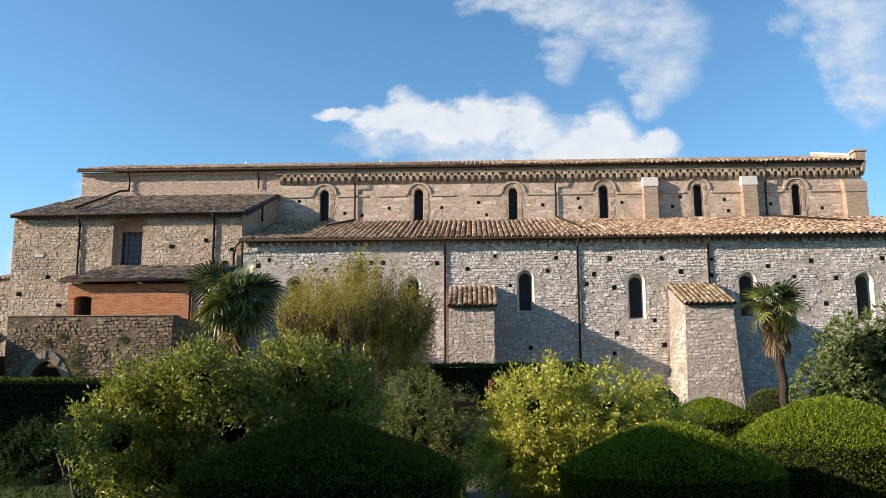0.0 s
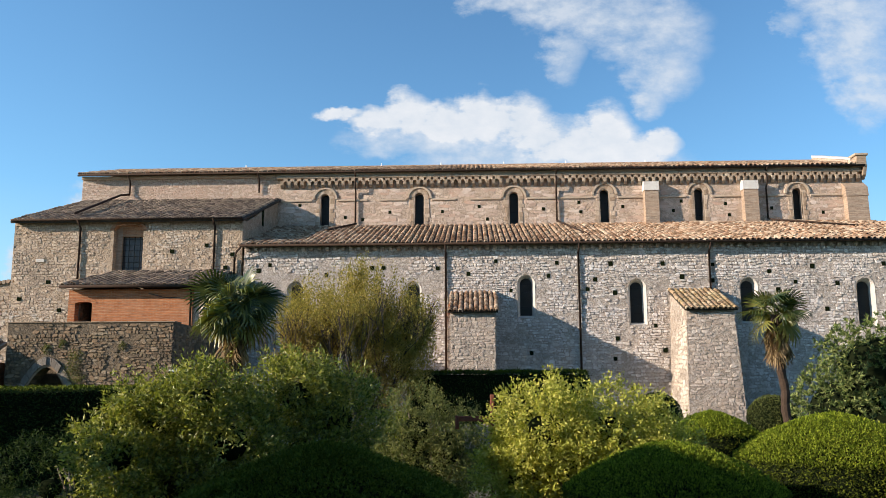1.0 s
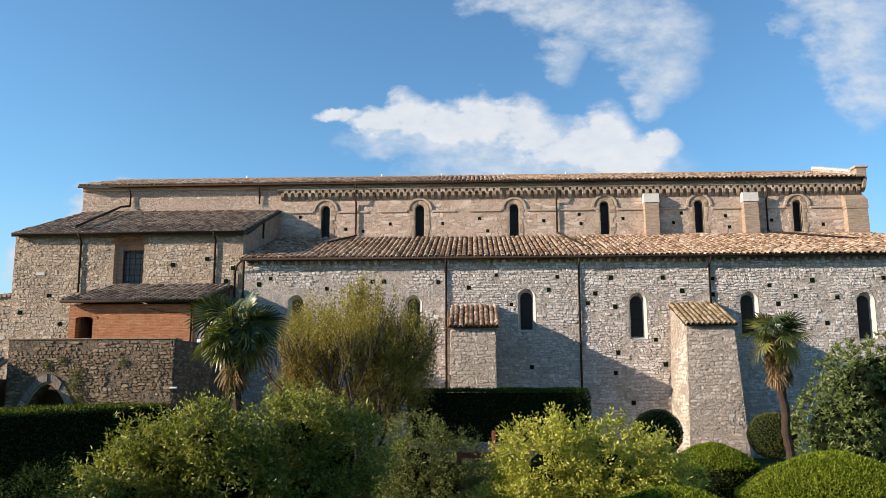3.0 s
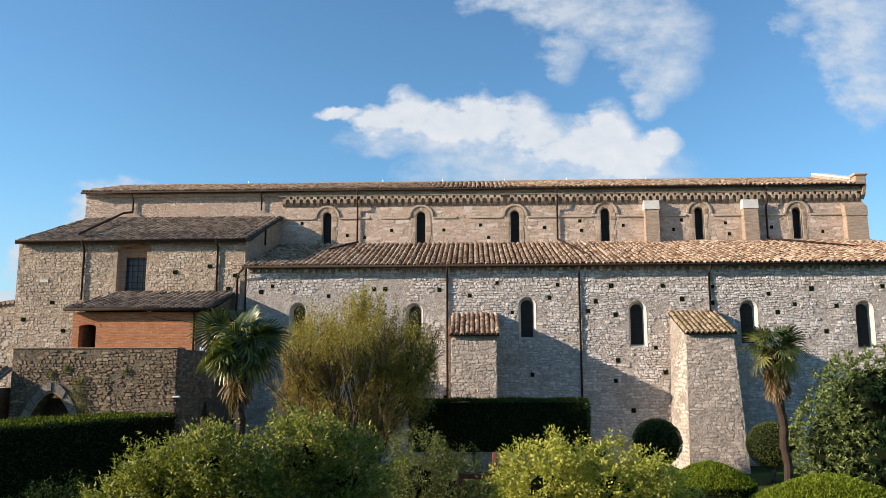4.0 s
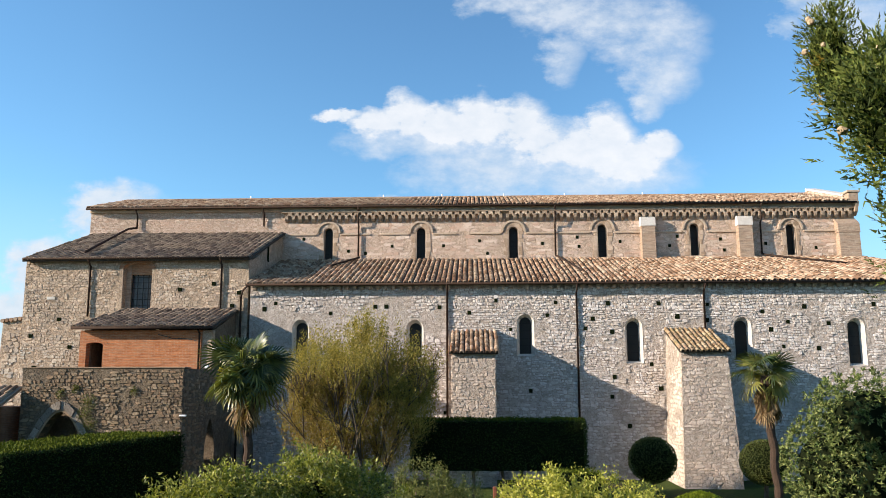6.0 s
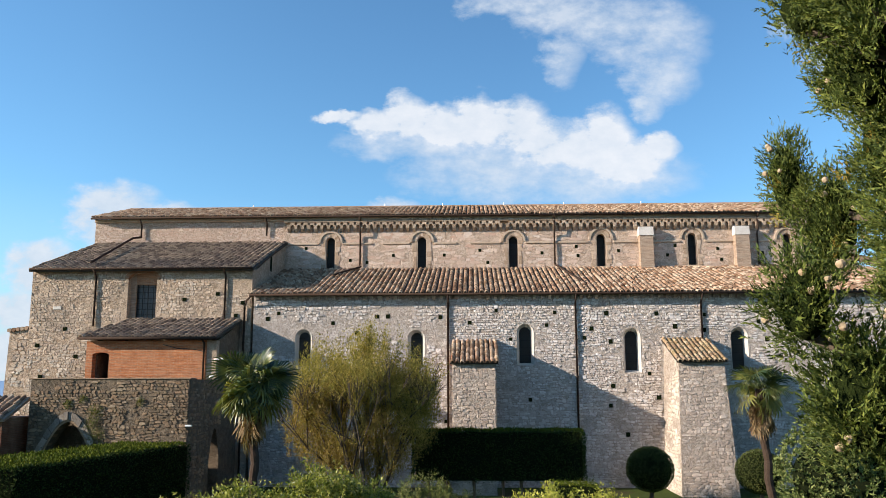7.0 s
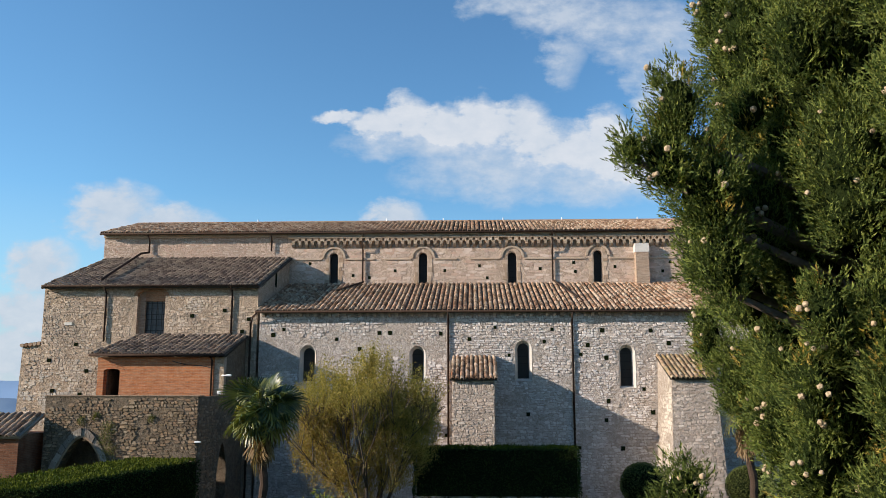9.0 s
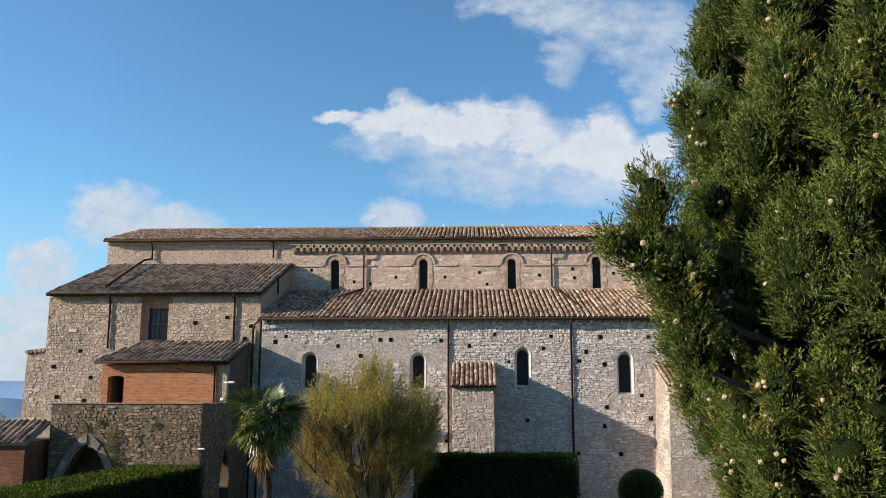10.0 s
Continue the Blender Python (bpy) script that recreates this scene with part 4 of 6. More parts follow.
pipe([(AX0, 42.1, 9.97), (AX1, 42.1, 9.95)], 0.055, "gutter", label="dark metal eave gutter")
pipe([(X_L + 0.05, 42.24, 11.5), (X_T + 0.1, 42.24, 11.48)], 0.055, "gutter", label="dark metal eave gutter")
pipe([(X_L - 0.3, 49.98, 15.93), (X_R, 49.98, 15.91)], 0.055, "gutter", label="dark metal eave gutter")
for px in (-1.43, 5.46, 12.17):
    pipe([(px, 42.1, 9.92), (px, 42.3, 9.7), (px, AISLE - 0.09, 9.5), (px, AISLE - 0.09, GZ)])
for px in (-21.0, -13.72):
    pipe([(px, 42.2, 11.48), (px, TRAN - 0.09, 11.1), (px, TRAN - 0.09, 8.35)])
pipe([(X_T + 0.1, 42.2, 9.9), (X_T - 0.15, 42.3, 9.7), (X_T - 0.35, TRAN - 0.1, 9.35), (X_T - 0.35, TRAN - 0.1, GZ)])
for px, tx, tv in ((-7.35, -8.6, 0.35), (5.2, 6.3, 0.75), (18.1, 21.8, 0.4)):
    pipe([(px, 49.95, 15.9), (px, 50.3, 15.6), (px, CLER - 0.37, 15.3), (px, CLER - 0.33, 14.9), (px, CLER - 0.12, 14.7), (px, CLER - 0.12, 12.75)])
    d = 1.0 - tv
    pipe([(px, CLER - 0.12, 12.72), (px + 0.1, CLER - 0.4, 12.62), (tx, CLER - 0.3 - (la - 0.5) * tv * 0.97, 12.62 - 2.5 * tv)], 0.06, "roof_pipe")
for px, tx in ((-21.8, -24.2), (-13.5, -14.3)):
    pipe([(px, 49.95, 15.9), (px, 50.3, 15.6), (px, CLER - 0.1, 15.4), (px, CLER - 0.1, 14.75)])
pipe([(-21.8, CLER - 0.1, 14.72), (-22.1, 49.8, 14.55), (-21.4, 43.4, 12.2), (-21.2, 42.35, 11.85)], 0.07, "roof_pipe")


# tall raking buttresses against the aisle
def tall_buttress(x0, x1, yf_top, yf_bot, z_eave, z_wall, name_mat, tile_mat, flare, label, seed):
    b = part("aisle_buttress", batter_block(x0, x1, yf_top, yf_bot, z_eave, z_wall, flare), name_mat, church, label)
    y0 = yf_top - 0.22
    e = math.atan2(z_wall - z_eave, AISLE - y0)
    tiled_roof("buttress_roof", church, tile_mat, gap_shade, (x0 - 0.12, y0, z_eave + 0.06), (1, 0, 0), (0, math.cos(e), math.sin(e)), x1 - x0 + 0.24, (AISLE - y0) / math.cos(e) - 0.02,
               pitch=0.25, row=0.33, seed=seed, thick=0.08, near=(0, 9, -1, 9), label="lean-to cap of clay tiles")
    return b


def batter_block(x0, x1, yf_top, yf_bot, z_eave, z_wall, flare):
    z0 = GZ - 0.3
    V = [(x0 - flare, yf_bot, z0), (x1 + flare, yf_bot, z0), (x1 + flare, AISLE + 0.1, z0), (x0 - flare, AISLE + 0.1, z0),
         (x0, yf_top, z_eave), (x1, yf_top, z_eave), (x1, AISLE + 0.1, z_wall), (x0, AISLE + 0.1, z_wall)]
    return V, [[0, 1, 5, 4], [1, 2, 6, 5], [3, 0, 4, 7], [4, 5, 6, 7], [2, 3, 7, 6], [3, 2, 1, 0]]


tall_buttress(-1.12, 1.05, 39.5, 39.45, 6.15, 7.4, buttress_mortar, roof_tile, 0.0, "square rubble buttress with a tiled cap", 21)
tall_buttress(10.12, 12.35, 39.6, 39.0, 6.2, 7.45, buttress_mortar, lichen_tile, 0.28, "tall battered rubble buttress with a mossy tiled cap", 22)
part("brick_edge", box(-1.2, -1.125, 39.55, AISLE, 6.2, 6.6), red_brick, church)

# brick lean-to between transept and terrace
AN = 38.8
an_open = [(-18.85, 0.42, 4.7, 6.35, 0.12, False)]
annex = thing("lean_to", (-16.4, 40.5, GZ), "red brick lean-to with a dark tiled roof", "annex")
part("brick_wall", wall_front(-19.6, -13.5, GZ, 7.05, AN, AN + 0.4, an_open), red_brick, annex, "orange-red brick front wall")
part("quoin_wall", box(-13.496, -13.0, AN + 0.02, AN + 0.42, GZ, 7.05), brown_mortar, annex)
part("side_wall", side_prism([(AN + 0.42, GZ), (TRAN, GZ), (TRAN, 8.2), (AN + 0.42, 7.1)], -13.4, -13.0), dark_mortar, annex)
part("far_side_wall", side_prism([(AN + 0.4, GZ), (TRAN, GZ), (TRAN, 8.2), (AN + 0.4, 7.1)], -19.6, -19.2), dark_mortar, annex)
part("doorway_arch", arch_band(-18.85, 0.42, 6.35, 0.12, 0.24, AN - 0.02, AN + 0.05), red_brick, annex)
part("relieving_arch", arch_band(-16.3, 1.5, 5.08, 0.22, 0.2, AN - 0.015, AN + 0.05), red_brick, annex)
ee = math.atan2(8.42 - 7.2, TRAN - 38.4)
tiled_roof("annex_roof", annex, dark_tile, gap_shade, (-19.85, 38.4, 7.2), (1, 0, 0), (0, math.cos(ee), math.sin(ee)), 6.98, (TRAN - 38.4) / math.cos(ee) - 0.02,
           keep=[(0, 0), (6.98, 0), (6.98, 4.45), (0.65, 4.45)], near=(0, 7.3, -1, 2.2), seed=14, label="dark clay tile roof")
part("gutter", tube([(-19.85, 38.32, 7.16), (-12.9, 38.32, 7.14)], 0.07, 8), pipe_metal, annex, smooth=True)
part("downpipe", tube([(-13.62, 38.32, 7.12), (-13.62, AN - 0.07, 6.9), (-13.62, AN - 0.07, 5.05)], 0.05, 8), pipe_metal, annex, smooth=True)
part("cable", tube([(-13.6, AN - 0.02, 6.5), (-14.2, AN - 0.02, 6.62), (-15.0, AN - 0.02, 6.66), (-15.7, AN - 0.02, 6.85)], 0.02, 5), iron, annex)
cctv = thing("security_camera", (-12.9, 38.55, 6.15), "white security camera on a wall bracket", "camera")
part("arm", tube([(-13.1, AN + 0.03, 6.2), (-12.85, 38.55, 6.2)], 0.03, 6), white_paint, cctv)
part("housing", bevel_box(-12.8, -12.5, 38.42, 38.54, 6.15, 6.26, 0.03), white_paint, cctv)
flood = thing("floodlight", (-13.1, 38.5, 5.2), "small white floodlight on the terrace", "lamp")
part("foot", tube([(-13.1, 38.5, 5.1), (-13.1, 38.5, 5.25)], 0.03, 6), iron, flood)
part("head", bevel_box(-13.2, -13.0, 38.42, 38.56, 5.25, 5.42, 0.03), white_paint, flood)

# arcaded terrace wall
GW = 34.1
terrace = thing("terrace", (-16.2, 36.5, GZ), "old rubble terrace with pointed arches", "terrace")
g_open = [(-17.95, 1.1, GZ, 1.75, 1.5, True)]
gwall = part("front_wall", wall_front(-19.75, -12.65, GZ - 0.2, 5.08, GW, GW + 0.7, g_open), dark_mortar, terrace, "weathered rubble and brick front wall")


def turned(pts, x0, x1):
    return side_prism(pts, x0, x1)


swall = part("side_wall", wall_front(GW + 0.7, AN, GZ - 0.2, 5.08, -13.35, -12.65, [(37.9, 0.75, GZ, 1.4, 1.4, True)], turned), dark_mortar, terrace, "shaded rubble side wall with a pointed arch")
part("floor", box(-19.7, -13.35, GW + 0.7, AN, 4.7, 4.95), dark_mortar, terrace)
part("coping", bevel_box(-19.8, -12.6, GW - 0.05, GW + 0.75, 5.083, 5.14, 0.02), dark_stone, terrace)
ring = part("arch_ring", arch_band(-17.95, 1.1, 1.75, 1.5, 0.1, GW - 0.03, GW + 0.4, True, 0.6, 12), dark_stone, terrace, "weathered stone ring of a pointed arch")
inner, outer = arch_points(-17.95, 1.2, 1.75, 1.6, True, 14), arch_points(-17.95, 1.5, 1.75, 1.95, True, 14)
for k in range(14):
    (ax, az), (bx, bz) = inner[k], inner[k + 1]
    (cx, cz), (ex, ez) = outer[k + 1], outer[k]
    f = hole_rng.uniform(0.02, 0.07)
    pts = [(ax + (bx - ax) * f, az + (bz - az) * f), (bx - (bx - ax) * f, bz - (bz - az) * f), (cx - (cx - ex) * f, cz - (cz - ez) * f + hole_rng.uniform(-0.05, 0.05)), (ex + (cx - ex) * f, ez + (cz - ez) * f)]
    part("voussoir", prism(pts, GW - hole_rng.uniform(0.04, 0.1), GW + 0.1), grey_block, ring)
part("inner_wall", box(-19.7, -13.4, GW + 1.6, GW + 1.9, GZ, 4.7), dark_mortar, terrace)
lampw = thing("wall_lamp", (-12.6, GW - 0.05, 3.2), "small white lamp on the terrace wall", "lamp")
part("body", bevel_box(-12.75, -12.45, GW - 0.14, GW - 0.03, 3.14, 3.22, 0.02), white_paint, lampw)

# small tiled outbuilding beside the terrace
shed = thing("outbuilding", (-23.5, 33.0, GZ), "low brick outbuilding with a tiled roof", "outbuilding")
part("wall", box(-27.0, -20.05, 32.6, 36.0, GZ, 3.55), dark_brick, shed)
es = math.atan2(0.9, 2.0)
tiled_roof("roof", shed, dark_tile, dark_tile, (-27.2, 32.35, 3.52), (1, 0, 0), (0, math.cos(es), math.sin(es)), 7.35, 2.2, near=(4, 7.4, -1, 1), seed=15)

# unseen wing of made-up form, added to throw shade over the nearest shrubs
wing = thing("shade_wing", (-19.0, -6.0, GZ), "plain unseen wing added to shade the nearest shrubs", "building")
part("wall", box(-24.0, -15.0, -26.0, 6.5, GZ, 7.7), pale_mortar, wing)
part("roof", side_prism([(-26.3, 7.7), (6.7, 7.7), (6.6, 7.9), (-26.1, 7.9)], -24.3, -14.8), roof_tile, wing)

# unseen block added behind the camera to keep sky light off the foreground
part("rear_wall", box(-15.0, 24.0, -16.0, -9.0, GZ, 8.2), pale_mortar, wing)
part("rear_roof", side_prism([(-16.3, 8.2), (-8.7, 8.2), (-12.5, 9.6)], -15.0, 24.2), roof_tile, wing)


# ---- plants ----
def big_mesh(name, V, F, mat, parent, label="", kind=""):
    """A large mesh of equal faces from arrays, local to its thing."""
    me = bpy.data.meshes.new(name)
    V, F = np.ascontiguousarray(V, np.float32), np.ascontiguousarray(F, np.int32)
    me.vertices.add(len(V))
    me.vertices.foreach_set("co", V.ravel())
    k = F.shape[1]
    me.loops.add(F.size)
    me.loops.foreach_set("vertex_index", F.ravel())
    me.polygons.add(len(F))
    me.polygons.foreach_set("loop_start", np.arange(0, F.size, k, dtype=np.int32))
    me.polygons.foreach_set("loop_total", np.full(len(F), k, np.int32))
    me.materials.append(mat)
    me.update(calc_edges=True)
    ob = new(name, me)
    ob.parent = parent
    return tagged(ob, label, kind=kind)


LEAF = np.array([(0, 0, 0), (-0.5, 0.4, 0.13), (0, 0.45, 0), (0.5, 0.4, 0.13), (0, 1.0, -0.06), (0, 0.02, 0)], float)
LEAF_F = np.array([(0, 2, 1), (0, 3, 2), (1, 2, 4), (2, 3, 4)])
LEAF = LEAF[:5]


def frames_from(D, r):
    """Random side and face vectors for the directions D."""
    D = D / (np.linalg.norm(D, axis=1, keepdims=True) + 1e-9)
    R = r.normal(size=D.shape)
    A = np.cross(D, R)
    A /= np.linalg.norm(A, axis=1, keepdims=True) + 1e-9
    return A, D, np.cross(A, D)


def scatter(template, faces, P, D, size, aspect, r, frames=None):
    A, B, C = frames if frames else frames_from(D, r)
    s = np.broadcast_to(np.asarray(size, float), (len(P),))[:, None, None]
    t = template[None]
    V = P[:, None] + s * (t[..., :1] * aspect * A[:, None] + t[..., 1:2] * B[:, None] + t[..., 2:] * C[:, None])
    n = len(template)
    F = faces[None] + (np.arange(len(P)) * n)[:, None, None]
    return V.reshape(-1, 3), F.reshape(-1, faces.shape[1])


KITE = np.array([(0, 0, 0), (-0.5, 0.45, 0.08), (0, 1.0, 0), (0.5, 0.45, 0.08)], float)
KITE_F = np.array([(0, 2, 1), (0, 3, 2)])


BLADE = np.array([(-0.32, 0.0, 0.0), (0.32, 0.1, 0.05), (0.0, 1.0, 0.0)], float)
BLADE_F = np.array([(0, 1, 2)])


def leaves(P, D, size, aspect, r, cheap=False):
    return scatter(KITE if cheap else LEAF, KITE_F if cheap else LEAF_F, P, D, size, aspect, r)


def sphere_dirs(n, r):
    d = r.normal(size=(n, 3))
    return d / np.linalg.norm(d, axis=1, keepdims=True)


def stems(parent, mat, base, tips, r, r0=0.05, name="stem"):
    for t in tips:
        b, t = np.array(base, float) + np.array([*r.normal(0, 0.12, 2), 0]), np.array(t, float)
        m = (b + t) / 2 + r.normal(0, 0.12, 3)
        part(name, tube([b, m, t], [r0, r0 * 0.7, r0 * 0.3], 6), mat, parent, smooth=True)


def shrub(name, loc, lumps, n, leaf, size, aspect, label, seed, n_tips=9, lift=0.35, shell=0.55, bark_mat=bark, category="shrub", core=0.4, per=24, spread=0.55):
    """A shrub of many leaves round lumps (dx, dy, dz, rx, ry, rz), with gaps between its sprays."""
    r = np.random.default_rng(seed)
    t = thing(name, loc, label, category)
    L = np.array(lumps, float)
    weight = (L[:, 3] * L[:, 4] * L[:, 5]) ** (2 / 3)
    pick = r.choice(len(L), n // per, p=weight / weight.sum())
    d = sphere_dirs(len(pick), r)
    rad = shell + (1.08 - shell) * r.random(len(pick)) ** 0.6
    C = L[pick, :3] + d * L[pick, 3:] * rad[:, None]
    C += 0.05 * np.sin(C[:, [1, 2, 0]] * 9.0)
    out = d + np.array([0, 0, lift])
    out /= np.linalg.norm(out, axis=1, keepdims=True)
    # each spray: leaves along a short shoot
    k = per
    s = np.repeat(np.arange(len(C)), k)
    along = r.random(len(s))
    shoot = (r.uniform(2.0, 4.5, len(C)) if spread > 0.2 else r.uniform(0.3, 0.7, len(C))) * size
    P = C[s] + out[s] * (along * shoot[s])[:, None] + r.normal(0, size * spread, (len(s), 3))
    D = out[s] * 0.7 + sphere_dirs(len(s), r)
    V, F = leaves(P, D, size * r.uniform(0.6, 1.2, len(s)), aspect, r, per > 15)
    big_mesh("foliage", V, F, leaf, t)
    # near-black lumps stand in for the shade deep inside the shrub
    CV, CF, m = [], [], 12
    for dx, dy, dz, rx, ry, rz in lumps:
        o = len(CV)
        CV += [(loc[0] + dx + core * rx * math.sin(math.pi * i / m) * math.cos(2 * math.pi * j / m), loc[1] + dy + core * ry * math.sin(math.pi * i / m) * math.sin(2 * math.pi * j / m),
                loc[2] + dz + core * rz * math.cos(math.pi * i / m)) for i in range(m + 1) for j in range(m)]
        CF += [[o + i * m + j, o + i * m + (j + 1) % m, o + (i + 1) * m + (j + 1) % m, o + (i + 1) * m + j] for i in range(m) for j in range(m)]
    part("inner_growth", (CV, CF), deep_shade, t, smooth=True, kind="stuff")
    tips = [np.array(loc) + L[i % len(L), :3] + L[i % len(L), 3:] * sphere_dirs(1, r)[0] * 0.6 for i in range(n_tips)]
    stems(t, bark_mat, loc, tips, r)
    return t


def clipped(name, loc, half, z_side, z_top, n, leaf, size, label, seed, flat=1.0, group="", hip=0.3, lit_top=True):
    """A clipped round bush: straight sides and a domed top, of small dense leaves over a core coloured near-black as
    inner shade.
    """
    r = np.random.default_rng(seed)
    t = thing(name, loc, label, "topiary", group)

    def profile(s):
        # s from 0 at the foot to 1 at the crown: upright sides, a rounded shoulder, then a low hipped crown
        side = np.clip(s / 0.45, 0, 1)
        dome = np.clip((s - 0.45) / 0.55, 0, 1)
        rad = half * np.where(s < 0.45, 0.94 + 0.06 * side, 1.0 - dome ** 1.15)
        rise = hip * (1 - (1 - dome ** 1.05)) + (1 - hip) * np.sin(dome * math.pi / 2)
        rise = rise * (1 - 0.07 * np.exp(-((1 - dome) / 0.12) ** 2) * hip)
        z = np.where(s < 0.45, z_side * side, z_side + (z_top - z_side) * rise)
        return rad, z
    V, F, m, k = [], [], 36, 22
    for i in range(k + 1):
        rad, z = profile(np.array(i / k))
        for j in range(m):
            a = 2 * math.pi * j / m
            q = 0.965 + 0.015 * noise.noise((3 * math.cos(a), 3 * math.sin(a), z * 2 + seed))
            V.append((loc[0] + rad * q * math.cos(a), loc[1] + rad * q * math.sin(a) * flat, loc[2] + z * q))
    F = [[i * m + j, i * m + (j + 1) % m, (i + 1) * m + (j + 1) % m, (i + 1) * m + j] for i in range(k) for j in range(m)]
    part("twig_core", (V, F), deep_shade, t, smooth=True)
    s = r.random(n) ** 0.75
    a = r.uniform(0, 2 * math.pi, n)
    rad, z = profile(s)
    rad2, z2 = profile(np.clip(s + 0.02, 0, 1))
    nx, nz = (z2 - z), -(rad2 - rad)
    q = np.sqrt(nx ** 2 + nz ** 2) + 1e-9
    nx, nz = nx / q, nz / q
    N = np.stack([nx * np.cos(a), nx * np.sin(a) * flat, nz], 1)
    lump = 0.015 * np.sin(a * 7 + seed) * np.sin(s * 17) + 0.012 * np.sin(a * 19 + s * 31) - 0.06 * (r.random(n) < 0.25) * r.random(n)
    P = np.stack([rad * np.cos(a), rad * np.sin(a) * flat, z], 1) + N * (lump + r.normal(0, 0.018, n) - 0.01)[:, None]
    V, F = scatter(BLADE, BLADE_F, P, N * 0.9 + sphere_dirs(n, r) * 0.9, size * r.uniform(0.6, 1.3, n), 1.0, r)
    big_mesh("foliage", V, F, leaf, t)
    # lit crowns get lighter leaves: the light is put into their colour
    if not lit_top:
        return t
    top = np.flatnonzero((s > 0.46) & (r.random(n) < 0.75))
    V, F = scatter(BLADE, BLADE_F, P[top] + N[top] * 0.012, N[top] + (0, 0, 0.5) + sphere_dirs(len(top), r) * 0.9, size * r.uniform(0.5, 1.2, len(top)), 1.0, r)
    big_mesh("fresh_growth", V, F, lit_leaf, t, "light green shoots coloured as lit from above")
    return t


def hedge(name, corners, z0, z1, n, leaf, size, label, seed, trunks=0, top_leaf=None):
    """A clipped hedge over a four-cornered plan, counter-clockwise, from z0 to z1."""
    r = np.random.default_rng(seed)
    c = np.array(corners, float)
    mid = c.mean(0)
    t = thing(name, (mid[0], mid[1], GZ), label, "hedge")
    inner = mid + (c - mid) * 0.97
    V = [(x, y, z) for z in (z0 + 0.05, z1 - 0.06) for x, y in inner]
    # core coloured as the shade behind the hedge's leaves
    part("twig_core", (V, [[0, 3, 2, 1], [4, 5, 6, 7]] + [[i, (i + 1) % 4, (i + 1) % 4 + 4, i + 4] for i in range(4)]), deep_shade, t)
    Ps, Ns = [], []
    L = [np.linalg.norm(c[(i + 1) % 4] - c[i]) for i in range(4)]
    area = [l * (z1 - z0) for l in L] + [abs((c[1] - c[0])[0] * (c[3] - c[0])[1] - (c[1] - c[0])[1] * (c[3] - c[0])[0])]
    for i in range(5):
        m = int(n * area[i] / sum(area))
        u, v = r.random(m), r.random(m)
        if i < 4:
            a, b = c[i], c[(i + 1) % 4]
            d = (b - a) / L[i]
            P = np.stack([a[0] + u * (b - a)[0], a[1] + u * (b - a)[1], z0 + v * (z1 - z0)], 1)
            N = np.tile((d[1], -d[0], 0.1), (m, 1))
        else:
            xy = (c[0] * ((1 - u) * (1 - v))[:, None] + c[1] * (u * (1 - v))[:, None] + c[2] * (u * v)[:, None] + c[3] * ((1 - u) * v)[:, None])
            P = np.stack([xy[:, 0], xy[:, 1], np.full(m, z1)], 1)
            N = np.tile((0, 0, 1.0), (m, 1))
        P = P + N * (0.05 * np.sin(P[:, 0] * 3.1 + P[:, 1] * 2.3)[:, None] * np.sin(P[:, 2:] * 4) + r.normal(0, 0.03, (m, 1)))
        Ps.append(P)
        Ns.append(N)
    P, N = np.concatenate(Ps), np.concatenate(Ns)
    V, F = leaves(P - (mid[0], mid[1], GZ), N * 0.8 + sphere_dirs(len(P), r), size * r.uniform(0.6, 1.3, len(P)), 0.5, r, True)
    big_mesh("foliage", V, F, leaf, t)
    # the hedge's lit top, put in as larger leaves of box green
    m = int(n * area[4] / sum(area) * 0.5)
    P = Ps[4][:m] + (0, 0, 0.03)
    V, F = leaves(P - (mid[0], mid[1], GZ), np.tile((0, 0, 1.0), (m, 1)) + sphere_dirs(m, r) * 0.6, size * r.uniform(0.7, 1.6, m), 0.45, r)
    big_mesh("fresh_growth", V, F, box_leaf, t, "light green shoots coloured as lit from above", kind="stuff")
    for i in range(trunks):
        f = (i + 0.5) / trunks
        p = c[0] * (1 - f) + c[1] * f
        q = c[3] * (1 - f) + c[2] * f
        b = (p + q) / 2 + r.normal(0, 0.1, 2)
        part("trunk", tube([(*b, GZ), (b[0] + 0.05, b[1], z0 * 0.5), (*b, z0 + 0.15)], [0.08, 0.06, 0.07], 7), bark, t, smooth=True)
    return t


hedge("clipped_hedge", [(-2.7, 32.2), (4.25, 32.2), (4.25, 33.5), (-2.7, 33.5)], 1.05, 3.02, 26000, hedge_leaf, 0.07, "dark green clipped hedge raised on bare stems", 31, trunks=7)
hedge("garden_hedge", [(-13.9, 22.5), (-12.2, 33.2), (-15.2, 33.6), (-17.2, 22.5)], GZ, 2.45, 42000, hedge_leaf, 0.08, "long dark clipped hedge before the terrace", 32)
hedge("low_hedge", [(2.3, 24.4), (3.65, 24.4), (3.65, 25.6), (2.3, 25.6)], GZ, 1.8, 9000, box_leaf, 0.04, "small square clipped box hedge", 33)
hedge("box_edging", [(-1.05, 16.6), (-0.35, 16.6), (-0.35, 20.5), (-1.05, 20.5)], GZ, 0.05, 6000, box_leaf, 0.035, "low box edging beside the path", 34)
hedge("box_edging", [(0.7, 16.0), (1.7, 16.0), (1.7, 17.0), (0.7, 17.0)], GZ, 0.25, 5000, box_leaf, 0.035, "low box edging under the golden shrub", 35)
tagged(part("garden_path", bevel_box(-0.3, 0.65, 9.0, 24.0, GZ - 0.05, GZ + 0.05, 0.02), stone_path), "narrow pale gravel garden path", "path", kind="structure")

